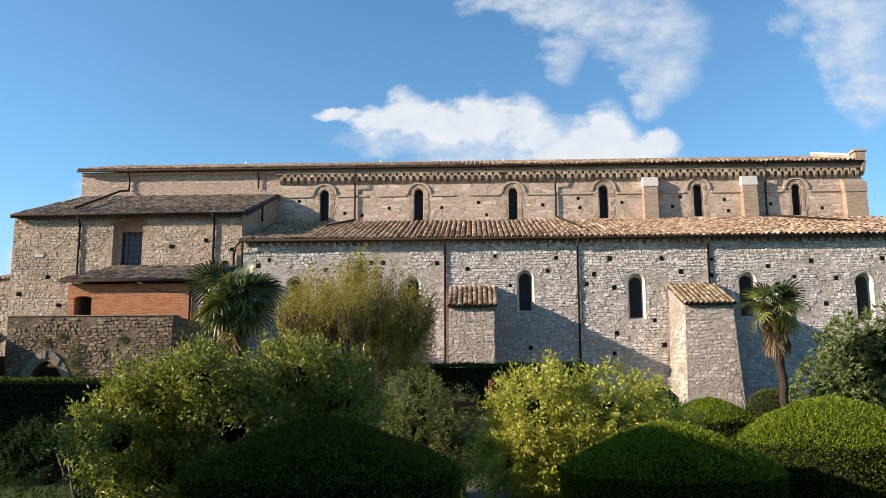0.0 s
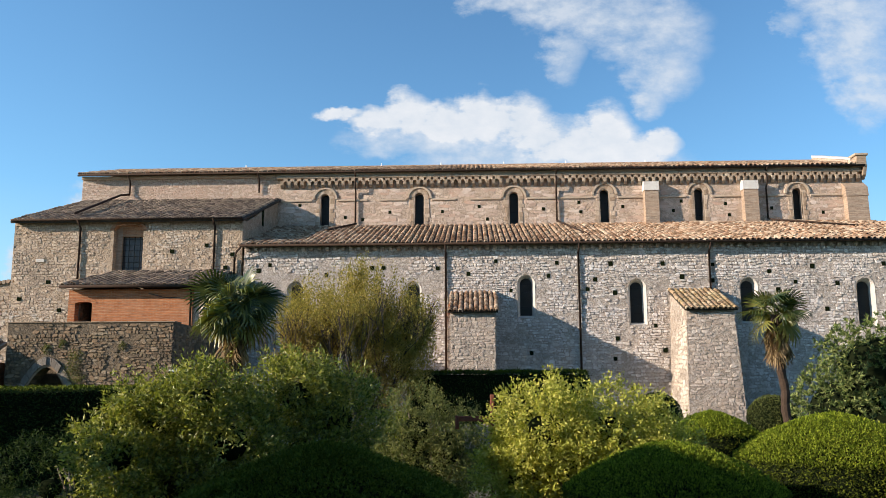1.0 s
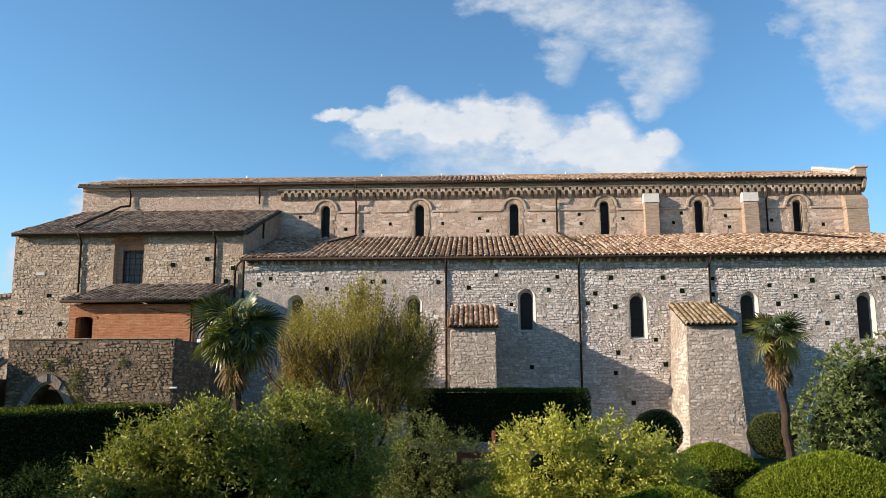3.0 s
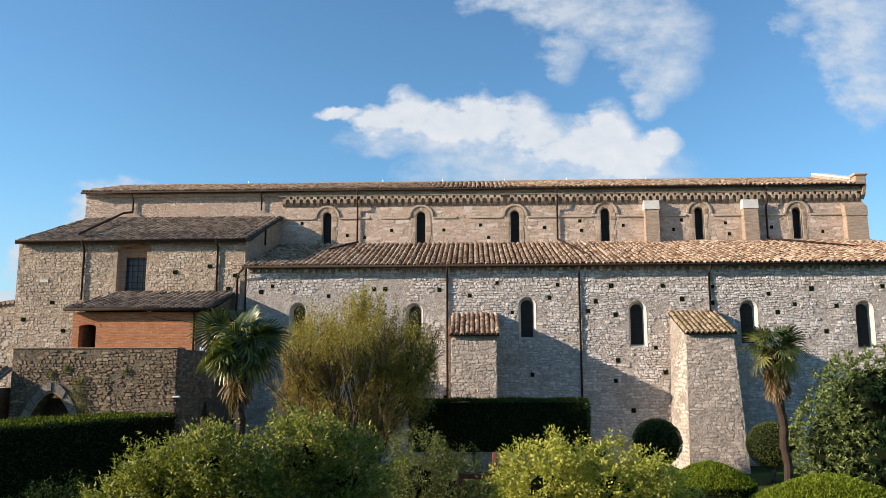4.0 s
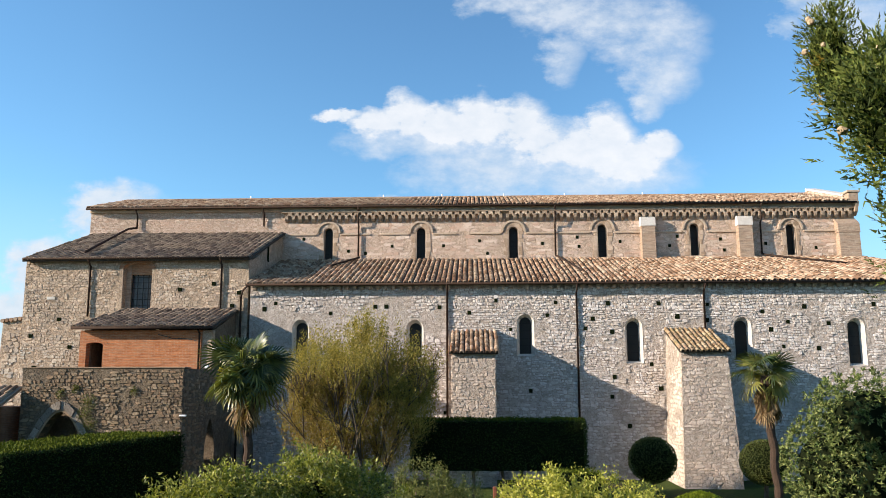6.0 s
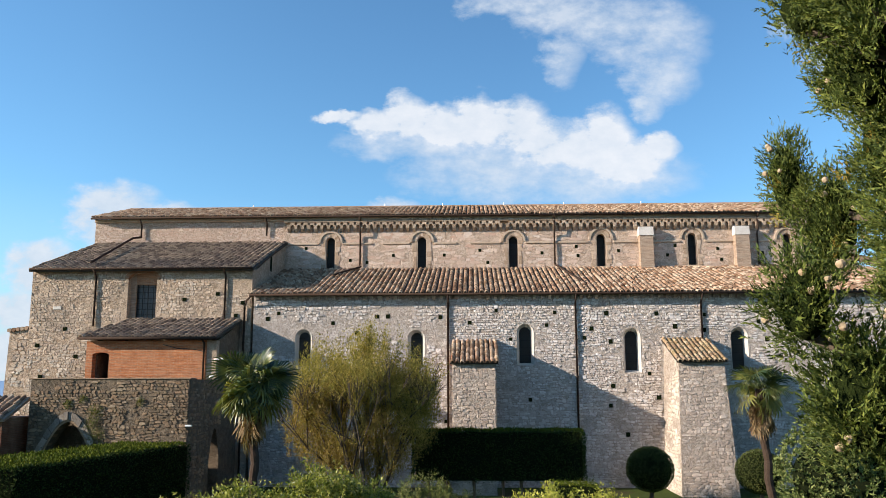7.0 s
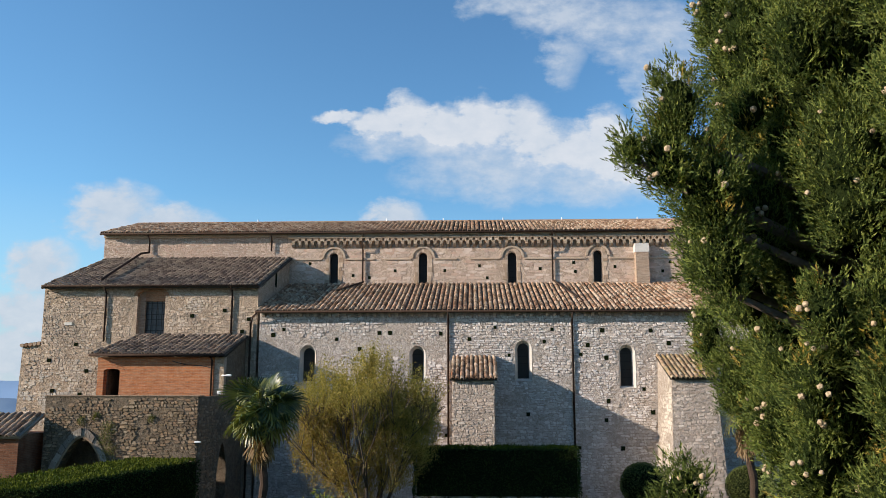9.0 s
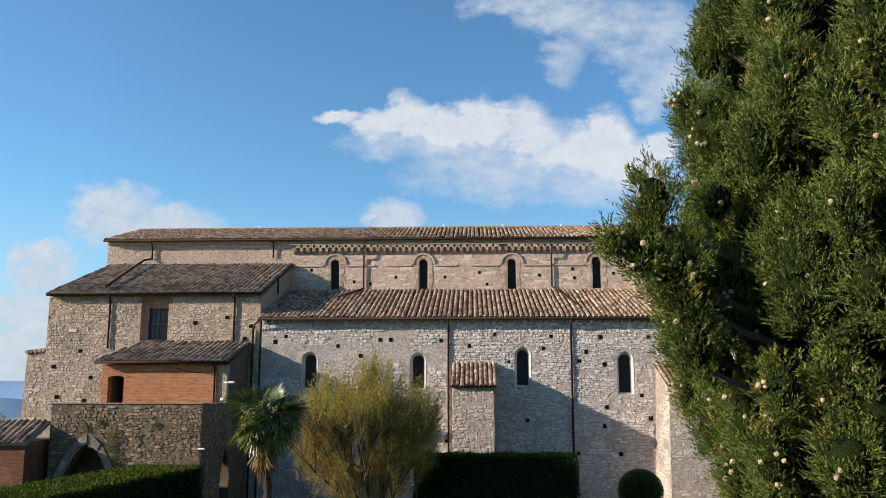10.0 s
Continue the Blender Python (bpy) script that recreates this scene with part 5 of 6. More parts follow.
DOMES = "clipped box domes"
# the dome in the shade goes without the painted lit crown
clipped("topiary_dome", (-1.75, 9.3, GZ), 1.5, 1.85, 2.42, 75000, box_leaf, 0.036, "broad clipped box dome in the shade", 41, group=DOMES, hip=0.75, lit_top=False)
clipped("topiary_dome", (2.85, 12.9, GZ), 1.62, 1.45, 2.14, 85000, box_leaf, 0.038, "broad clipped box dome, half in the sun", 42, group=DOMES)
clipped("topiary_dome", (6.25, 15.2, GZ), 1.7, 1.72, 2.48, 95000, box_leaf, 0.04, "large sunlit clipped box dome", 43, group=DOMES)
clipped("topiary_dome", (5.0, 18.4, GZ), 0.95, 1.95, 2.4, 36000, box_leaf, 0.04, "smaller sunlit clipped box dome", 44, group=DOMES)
clipped("topiary_dome", (-1.95, 20.4, GZ), 0.62, 1.3, 2.35, 9000, box_leaf, 0.045, "small pointed clipped box bush", 45, group=DOMES)


def ball_tree(loc, rad, zc, seed, label):
    r = np.random.default_rng(seed)
    t = thing("ball_tree", loc, label, "tree", "clipped ball trees")
    n = 9000
    d = sphere_dirs(n, r)
    P = np.array([0, 0, zc - loc[2]]) + d * rad * (1, 1, 0.95) * (0.94 + 0.06 * r.random(n))[:, None]
    V, F = leaves(P, d + sphere_dirs(n, r), 0.06 * r.uniform(0.6, 1.3, n), 0.55, r, True)
    big_mesh("crown", V, F, ball_leaf, t)
    # near-black ball inside the crown, painted as its inner shade
    m = 16
    SV = [(loc[0] + 0.93 * rad * math.sin(math.pi * i / m) * math.cos(2 * math.pi * j / m), loc[1] + 0.93 * rad * math.sin(math.pi * i / m) * math.sin(2 * math.pi * j / m),
           zc + 0.88 * rad * math.cos(math.pi * i / m)) for i in range(m + 1) for j in range(m)]
    part("twig_core", (SV, [[i * m + j, i * m + (j + 1) % m, (i + 1) * m + (j + 1) % m, (i + 1) * m + j] for i in range(m) for j in range(m)]), deep_shade, t)
    part("trunk", tube([loc, (loc[0] + 0.06, loc[1], zc - rad * 0.5)], [0.11, 0.08], 8), bark, t, smooth=True)


ball_tree((7.5, 35.5, GZ), 1.02, 1.25, 51, "dark clipped ball-headed tree against the wall")
ball_tree((12.25, 35.5, GZ), 1.0, 1.15, 52, "green clipped ball-headed tree behind the palm")

# big shrubs
shrub("laurel_shrub", (-4.45, 14.2, GZ), [(-1.3, -1.0, 1.95, 0.62, 0.6, 0.6), (-0.85, -0.6, 2.5, 0.6, 0.6, 0.5), (-0.1, -0.7, 2.8, 0.55, 0.6, 0.5), (0.35, -0.5, 2.1, 0.7, 0.7, 0.7),
      (1.15, 0.6, 2.85, 0.75, 0.7, 0.6), (1.85, 0.9, 2.4, 0.75, 0.7, 0.75), (1.3, 0.6, 1.7, 0.95, 0.7, 0.9), (-0.7, -0.2, 1.4, 1.0, 0.7, 0.7)],
      62000, laurel_leaf, 0.09, 0.4, "broad glossy green laurel shrub with upright shoots", 61)
shrub("golden_shrub", (1.75, 15.6, GZ), [(-0.55, -0.2, 2.15, 0.95, 0.8, 0.85), (0.6, 0.0, 2.1, 1.05, 0.8, 0.85), (1.3, 0.2, 1.7, 0.85, 0.7, 0.8), (0.0, 0.0, 1.5, 1.5, 0.9, 0.8), (-1.0, 0.0, 1.4, 0.75, 0.7, 0.7)],
      66000, golden_leaf, 0.075, 0.45, "golden-yellow leafy shrub in full sun", 62, lift=0.2)
shrub("grey_green_shrub", (-1.2, 19.0, GZ), [(-0.25, 0, 1.9, 0.9, 0.8, 1.0), (0.5, 0.1, 1.6, 0.9, 0.8, 0.9), (0.0, 0, 1.2, 1.1, 0.8, 0.9)], 32000, grey_leaf, 0.07, 0.36, "grey-green shrub with small narrow leaves", 63)
shrub("magnolia", (14.3, 30.0, GZ), [(0.0, 0, 3.3, 2.3, 1.8, 1.95), (-1.5, 0, 1.9, 1.7, 1.5, 1.7), (1.6, 0, 2.6, 2.2, 1.6, 2.2), (-0.5, -0.8, 1.3, 2.2, 1.4, 1.4)], 38000, magnolia_leaf, 0.16, 0.34,
      "large evergreen magnolia with leathery leaves", 64, lift=0.5, shell=0.6, category="tree", core=0.68, per=11, spread=0.08)
shrub("dusky_shrub", (-8.2, 17.5, GZ), [(-0.8, 0, 0.9, 1.3, 0.9, 1.0), (0.8, 0.5, 0.7, 1.2, 0.9, 0.9)], 18000, hedge_leaf, 0.08, 0.3, "dusky fine-leaved shrub in shade", 65, core=0.2)
shrub("distant_tree", (-36.0, 54.0, GZ), [(0, 0, 2.6, 2.2, 2.0, 2.6), (2.0, 0, 1.4, 1.6, 1.5, 1.6)], 7000, laurel_leaf, 0.22, 0.5, "dark trees on the slope behind the church", 66, category="tree")
shrub("distant_tree", (-31.5, 52.0, GZ), [(0, 0, 2.2, 1.2, 1.2, 1.6)], 3000, golden_leaf, 0.2, 0.5, "yellowish young tree on the slope", 67, category="tree")


# weeds in the terrace wall
weed_rng = np.random.default_rng(17)
for wx, wz, ws in ((-16.75, 3.7, 0.42), (-16.85, 3.2, 0.42), (-16.6, 2.7, 0.4), (-18.0, 4.1, 0.22), (-14.8, 4.2, 0.18), (-17.35, 4.3, 0.2)):
    weed = thing("wall_weed", (wx, GW - 0.02, wz), "small green weed rooted in the terrace wall", "weed", "weeds on the terrace wall")
    wd = sphere_dirs(int(1500 * ws), weed_rng) * (1, 0.45, 1)
    wd[:, 1] = -np.abs(wd[:, 1])
    wv, wf = leaves(wd * ws * weed_rng.random((len(wd), 1)) ** 0.6, wd + (0, -0.2, 0.6), 0.06 * weed_rng.uniform(0.5, 1.2, len(wd)), 0.35, weed_rng, True)
    big_mesh("foliage", wv, wf, grey_leaf, weed)
    part("stem", tube([(wx, GW + 0.02, wz - 0.5 * ws), (wx, GW - 0.06, wz), (wx + 0.05, GW - 0.1, wz + 0.4 * ws)], [0.012, 0.01, 0.004], 5), bark, weed)


def spiky_plant(loc, seed):
    r = np.random.default_rng(seed)
    t = thing("yucca", loc, "spiky grey-green strap-leaved plant under the shrub", "plant")
    n = 160
    d = sphere_dirs(n, r)
    d[:, 2] = np.abs(d[:, 2]) + 0.25
    V, F = leaves(np.tile((0, 0, 0.3), (n, 1)) + d * 0.05, d, r.uniform(0.6, 1.0, n), 0.05, r)
    big_mesh("blades", V, F, grey_leaf, t)


spiky_plant((-4.4, 11.6, GZ + 0.1), 68)


# palms
def fan(r, blades=26, spread=2.5):
    """A palm fan in its own plane, petiole along +y, radius 1."""
    V, F = [], []
    for i in range(blades):
        a = spread * (i / (blades - 1) - 0.5) * 1.05
        L = 1.0 - 0.18 * abs(a) / 1.3 + r.uniform(-0.05, 0.05)
        c, s = math.cos(a), math.sin(a)
        w = 0.03
        b = len(V)
        droop = r.uniform(0.05, 0.3)
        for q, ww, dz in ((0.0, 0.012, 0), (0.45, w, 0.01), (0.8, w * 0.8, -droop * 0.4), (L, 0.003, -droop * 1.3)):
            V += [(q * s - ww * c, q * c + ww * s, dz), (q * s + ww * c, q * c - ww * s, dz - 0.012)]
        F += [[b + 2 * k, b + 2 * k + 1, b + 2 * k + 3, b + 2 * k + 2] for k in range(3)]
    return np.array(V), np.array(F)


def palm(loc, z_crown, size, seed, label, n_green, n_yellow, n_dry, skirt, lean=0.0, r_trunk=0.13, low=-0.8, splay=0.4):
    r = np.random.default_rng(seed)
    t = thing("fan_palm", loc, label, "palm", "fan palms")
    top = np.array([loc[0] + lean, loc[1], z_crown])
    base = np.array(loc)
    m = 26
    pts = [base + (top - base) * k / m + (0.03 * math.sin(k), 0, 0) for k in range(m + 1)]
    part("trunk", tube(pts, [r_trunk * (1.0 + 0.14 * (k % 2)) * (1.25 if k > m * 0.8 else 1.0) for k in range(m + 1)], 10), palm_trunk, t)

    def crown(n, lo, hi, mat, reach, name, drop=0.0):
        for i in range(n):
            az = 2 * math.pi * (i * 0.618 + r.uniform(-0.05, 0.05))
            el = r.uniform(lo, hi)
            d = np.array([math.cos(az) * math.cos(el), math.sin(az) * math.cos(el), math.sin(el)])
            pet = reach * (r.uniform(0.3, 0.8) if drop == 0 else r.uniform(0.1, 0.4))
            p = top + d * pet - (0, 0, drop * r.random())
            fd = d * 0.9 + np.array([0, 0, -0.18]) + r.normal(0, 0.38, 3) if drop == 0 else d * splay + np.array([0, 0, -1.0]) + r.normal(0, 0.2, 3)
            fd /= np.linalg.norm(fd)
            s2 = np.cross(fd, (0, 0, 1.0))
            s2 = s2 / (np.linalg.norm(s2) + 1e-6)
            n2 = np.cross(s2, fd)
            roll = r.normal(0, 0.7)
            s2, n2 = s2 * math.cos(roll) + n2 * math.sin(roll), n2 * math.cos(roll) - s2 * math.sin(roll)
            fv, ff = fan(r, 22, r.uniform(2.2, 3.2)) if drop == 0 else fan(r, 9, r.uniform(0.5, 1.0))
            sz = size * r.uniform(0.62, 1.05)
            W = p + sz * (fv[:, :1] * s2 + fv[:, 1:2] * fd + fv[:, 2:] * n2)
            # outer ends sag
            W[:, 2] -= 0.10 * sz * np.clip(fv[:, 1], 0, 1) ** 2
            pv, pf = tube([top, (top + p) / 2 + (0, 0, 0.04), p], [0.018, 0.014, 0.01], 4, False)
            big_mesh("frond", np.concatenate([W, np.array(pv)]) - base, np.concatenate([ff, np.array(pf) + len(W)]), mat, t, name)
    crown(n_green, low, 1.3, palm_leaf, size * 0.95, "")
    if n_yellow:
        crown(n_yellow, -1.15, -0.45, yellow_palm, size * 0.8, "yellowing frond")
    if n_dry:
        crown(n_dry, -1.4, -0.7, dry_palm, size * 0.75, "dead brown frond", skirt)


palm((-7.1, 24.4, GZ), 4.95, 1.0, 71, "green fan palm with a brown fibrous trunk", 48, 16, 64, 0.8, lean=-0.1, splay=0.6)
palm((9.75, 26.7, GZ), 4.75, 0.8, 72, "fan palm with a thick skirt of dead fronds", 20, 5, 110, 0.75, lean=-0.25, r_trunk=0.125, low=0.0, splay=1.0)


# the bushy half-bare tree
def bushy_tree(loc, seed):
    r = np.random.default_rng(seed)
    t = thing("bushy_tree", loc, "wide many-stemmed tree with olive and amber foliage", "tree")
    base = np.array(loc, float)
    tips, segs = [], []

    def grow(p, d, L, rad, depth):
        q = p + d * L + r.normal(0, 0.05 * L, 3)
        segs.append((p, q, rad, rad * 0.65))
        if depth == 0:
            tips.append((q, d))
            return
        for _ in range(3 if depth > 2 else int(r.integers(3, 5))):
            e = d + r.normal(0, 0.32, 3) * (1, 0.8, 0.7) + np.array([-0.07 * (p[0] - base[0]), 0, 0.16])
            e /= np.linalg.norm(e)
            grow(q, e, L * r.uniform(0.62, 0.85), rad * 0.6, depth - 1)
            if depth <= 2:
                tips.append((p + (q - p) * r.random(), e))
    for k in range(9):
        a = 2 * math.pi * k / 9 + r.uniform(-0.2, 0.2)
        d = np.array([math.cos(a) * 0.55 - 0.05, math.sin(a) * 0.35, 1.0 + 0.5 * r.random()])
        grow(base + (0.3 * math.cos(a), 0.25 * math.sin(a), 0.2), d / np.linalg.norm(d), 1.9, 0.085, 4)
    Vs, Fs, off = [], [], 0
    thick = [s for s in segs if s[2] > 0.045]
    thin = [s for s in segs if s[2] <= 0.045]
    for a, b, r0, r1 in thick:
        part("limb", tube([a, (a + b) / 2 + r.normal(0, 0.03, 3), b], [r0, (r0 + r1) / 2, r1], 7), grey_bark, t, smooth=True)
    for a, b, r0, r1 in thin:
        v, f = tube([a, b], [r0, r1], 4, False)
        Vs.append(np.array(v))
        Fs.append(np.array(f) + off)
        off += len(v)
    big_mesh("twig_mass", np.concatenate(Vs) - base, np.concatenate(Fs), grey_bark, t, kind="stuff")
    part("trunk", tube([base, base + (0, 0, 0.3), base + (0, 0, 0.7)], [0.4, 0.33, 0.2], 10), grey_bark, t, smooth=True)
    # short leafy shoots all through the crown
    m = 2300
    d = sphere_dirs(m, r)
    c0 = base + (-0.15, 0, 4.15) + d * np.array([3.15, 1.7, 2.85]) * (0.4 + 0.6 * r.random((m, 1)) ** 0.5)
    c0[:, 0] += 0.25 * np.sin(c0[:, 2] * 2.1)
    c0[:, 2] += 0.4 * np.sin((c0[:, 0] - base[0]) * 3.1 + 1.2) * np.clip((c0[:, 2] - 4.5) / 2, 0, 1)
    c0 = c0[c0[:, 2] > 0.9 + np.where(c0[:, 0] > base[0], 0.55, 0.1) * np.abs(c0[:, 0] - base[0])]
    tips += [(q, np.array([0.25 * (q[0] - base[0]) / 3, 0, 1.0]) + r.normal(0, 0.15, 3)) for q in c0]
    for _ in range(34):
        x = r.normal(0, 1.5)
        q = base + (x, r.normal(0, 0.6), 6.9 - 0.22 * x * x + r.uniform(-0.2, 0.45))
        tips += [(q - (0, 0, k * 0.2) + r.normal(0, 0.05, 3), np.array([0.05 * x, 0, 1.0])) for k in range(5)]
    P0, D0 = np.array([q for q, _ in tips]), np.array([d for _, d in tips])
    egg = ((P0 - base - (-0.15, 0, 4.15)) / (3.25, 2.4, 3.2)) ** 2
    P0, D0 = P0[egg.sum(1) < 1.08], D0[egg.sum(1) < 1.08]
    hole = np.array([noise.noise((q[0] * 1.1, q[1] * 0.8, q[2] * 0.7)) for q in P0]) < 0.1
    P0, D0 = P0[hole], D0[hole]
    k = max(12, 115000 // len(P0))
    s = np.repeat(np.arange(len(P0)), k)
    P = P0[s] + D0[s] * r.uniform(-0.45, 0.65, len(s))[:, None] + r.normal(0, 0.065, (len(s), 3))
    D = D0[s] * 1.1 + sphere_dirs(len(s), r)
    rel = P0 - base
    warm = (rel[:, 0] < -1.0 + 0.6 * np.sin(rel[:, 2] * 3)) & (rel[:, 2] < 5.0) | (rel[:, 2] < 3.6 + 0.5 * np.sin(rel[:, 0] * 2.3))
    w = warm[s] & (r.random(len(s)) < 0.75)
    for name, sel, mat in (("foliage", ~w, olive_leaf), ("amber_foliage", w, amber_leaf)):
        V, F = leaves(P[sel] - base, D[sel], 0.095 * r.uniform(0.6, 1.3, sel.sum()), 0.34, r, True)
        big_mesh(name, V, F, mat, t)


bushy_tree((-4.5, 31.3, GZ), 81)

# rusty metal trellis by the path
trellis = thing("garden_trellis", (0.2, 15.9, GZ), "rust-red metal trellis post with a cross rail", "trellis")
part("post", bevel_box(0.19, 0.27, 15.86, 15.94, GZ, 2.44, 0.01), rust_metal, trellis)
part("stub", bevel_box(-0.47, -0.4, 15.86, 15.94, 1.8, 2.05, 0.01), rust_metal, trellis)
part("rail", bevel_box(-0.4, 0.19, 15.87, 15.93, 1.94, 2.04, 0.01), rust_metal, trellis)


# ---- the cypress beside the camera's way ----
def cypress(loc, height, rad, seed):
    r = np.random.default_rng(seed)
    t = thing("cypress", loc, "tall dense Italian cypress hung with pale round cones", "tree")
    base = np.array(loc, float)
    part("trunk", tube([base, base + (0, 0, 3), base + (0.05, 0, 7), base + (0, 0, height - 0.5)], [0.28, 0.22, 0.14, 0.03], 10), bark, t, smooth=True)

    def radius(z):
        h = z - loc[2]
        low = 0.8 + 0.2 * np.clip((h - 5.2) / 1.8, 0, 1)
        return rad * np.clip(0.55 + 0.45 * np.clip(h / 2.5, 0, 1), 0, 1) * low * np.clip((height - h) / (height * 0.42), 0.02, 1) ** 0.7
    # inner body, coloured near-black as the shade between the boughs
    m, k = 20, 24
    V = []
    for i in range(k + 1):
        z = loc[2] + 0.6 + (height - 0.9) * i / k
        for j in range(m):
            a = 2 * math.pi * j / m
            q = radius(z) * (0.52 + 0.1 * noise.noise((2 * math.cos(a), 2 * math.sin(a), z)))
            V.append((loc[0] + q * math.cos(a), loc[1] + q * math.sin(a), z))
    part("inner_growth", (V, [[i * m + j, i * m + (j + 1) % m, (i + 1) * m + (j + 1) % m, (i + 1) * m + j] for i in range(k) for j in range(m)]), deep_shade, t, smooth=True)
    # boughs: upright rounded lobes (centre, half width, half height, share of sprays) with dark clefts between them
    lobes = []
    for _ in range(6000):
        a, z = r.uniform(math.pi * 0.62, math.pi * 1.72), r.uniform(3.9, 9.6)
        hw = r.uniform(0.13, 0.27)
        q = radius(z) - hw * r.uniform(0.9, 1.25) - (0.22 if r.random() < 0.3 else 0.0)
        c = np.array([loc[0] + q * math.cos(a), loc[1] + q * math.sin(a), z])
        if all(math.hypot(c[0] - o[0], c[1] - o[1], 0.6 * (c[2] - o[2])) > 0.87 * (hw + w) for o, w, _, _ in lobes):
            lobes.append((c, hw, hw * r.uniform(1.25, 2.0), 1.0))
    # a deeper tier behind the outer lobes
    for _ in range(110):
        a, z = r.uniform(math.pi * 0.65, math.pi * 1.7), r.uniform(4.2, 9.3)
        q = radius(z) * r.uniform(0.62, 0.74)
        lobes.append((np.array([loc[0] + q * math.cos(a), loc[1] + q * math.sin(a), z]), r.uniform(0.2, 0.28), r.uniform(0.34, 0.5), 0.55))
    for _ in range(90):
        a, z = r.uniform(0, 2 * math.pi), r.uniform(0.3, height - 0.8)
        if not (0.6 * math.pi < a < 1.74 * math.pi and 3.8 < z < 9.7):
            q = radius(z + loc[2]) * 0.8
            lobes.append((np.array([loc[0] + q * math.cos(a), loc[1] + q * math.sin(a), z + loc[2]]), 0.3, 0.6, 0.2))
    # limbs that stand out of the column
    for *c, hw, hh in ((0.88, 0.42, 7.05, 0.15, 0.25), (0.81, 0.40, 6.78, 0.15, 0.22), (0.62, 0.33, 6.82, 0.055, 0.09), (1.02, 0.45, 6.62, 0.2, 0.28), (1.08, 0.5, 6.28, 0.17, 0.26),
                       (1.52, 2.37, 6.02, 0.13, 0.30), (1.68, 2.2, 5.75, 0.2, 0.34), (0.86, 0.58, 5.16, 0.12, 0.2), (1.04, 0.62, 4.86, 0.18, 0.28), (1.12, 1.05, 6.42, 0.12, 0.22),
                       (1.22, 0.85, 7.75, 0.1, 0.24), (1.42, 0.9, 8.3, 0.1, 0.24), (2.2, 2.6, 6.9, 0.22, 0.4), (2.45, 2.6, 8.2, 0.24, 0.6)):
        c = np.array(c)
        lobes.append((c, hw, hh, 1.9))
        mid = np.array([(loc[0] + c[0]) / 2, (loc[1] + c[1]) / 2, c[2] - 0.45])
        part("limb", tube([base * (1, 1, 0) + (0, 0, c[2] - 0.8), mid, c - (0, 0, 0.5 * hh), c + (0, 0, 0.4 * hh)], [0.045, 0.03, 0.016, 0.004], 7), bark, t, smooth=True)
    Ps, Ds, Ss, Ts, Cs = [], [], [], [], []
    KV, KF = [], []
    rings, around = 7, 9
    for c, hw, hh, share in lobes:
        away = np.array([c[0] - loc[0], c[1] - loc[1], 0.0])
        away /= np.linalg.norm(away) + 1e-9
        twist = r.uniform(0, 6.3)
        kn = len(KV)
        for i in range(rings + 1):
            g = math.pi * i / rings
            for k in range(around):
                h = 2 * math.pi * k / around
                w = hw * (0.62 + 0.08 * math.sin(3 * h + twist + 4 * g))
                KV.append(c + (w * math.sin(g) * math.cos(h), w * math.sin(g) * math.sin(h), -0.6 * hh * math.cos(g)))
        KF += [[kn + i * around + k, kn + i * around + (k + 1) % around, kn + (i + 1) * around + (k + 1) % around, kn + (i + 1) * around + k] for i in range(rings) for k in range(around)]
        # tufts over the lobe, each a bundle of fine sprays
        n = max(36 if share > 0.5 else 6, int(share * (140 if share > 0.9 else 110) * hw * hh / 0.1))
        d = sphere_dirs(n * 2, r)
        d = d[(d @ away > -0.35) | (share > 1.2)][:n]
        n = len(d)
        lump = 1.0 + 0.22 * np.sin(5 * d[:, 0] + twist) * np.sin(5 * d[:, 2] + 2 * twist)
        P = c + d * np.array([hw, hw, hh]) * (lump * r.uniform(0.6, 0.86, n))[:, None]
        way = d * (0.8, 0.8, 0.35) + np.array([0, 0, 0.75]) + away * 0.15 + r.normal(0, 0.2, (n, 3))
        way /= np.linalg.norm(way, axis=1, keepdims=True)
        tone = r.random(n)
        per = 13 if share > 0.9 else 6 if share > 0.5 else 3
        root = np.repeat(P, per, 0) + r.normal(0, 0.028, (n * per, 3))
        go = np.repeat(way, per, 0) + r.normal(0, 0.34, (n * per, 3))
        go /= np.linalg.norm(go, axis=1, keepdims=True)
        flat = np.cross(go, r.normal(size=go.shape))
        flat /= np.linalg.norm(flat, axis=1, keepdims=True)
        long = r.uniform(0.032, 0.062, n * per) * (1.0 if share > 0.9 else 1.5 if share > 0.5 else 2.6)
        for k in range(6):
            g = 0.05 + 0.8 * k / 5
            Ps.append(root + go * (long * g)[:, None])
            Ds.append(go + flat * ((1 if k % 2 else -1) * (0.7 - 0.55 * g)) + r.normal(0, 0.15, go.shape))
            Ss.append(long * r.uniform(0.28, 0.46, n * per))
            Ts.append(np.repeat(tone, per))
        if share > 0.9:
            for j in range(n):
                if d[j] @ np.array([-0.45, -0.85, 0.1]) > 0.5 and 4.6 < P[j][2] < 8.4 and r.random() < 0.11:
                    for _ in range(int(r.integers(1, 5))):
                        Cs.append(P[j] + d[j] * 0.048 + r.normal(0, 0.024, 3))
    P, D, S, T = np.concatenate(Ps) - base, np.concatenate(Ds), np.concatenate(Ss), np.concatenate(Ts)
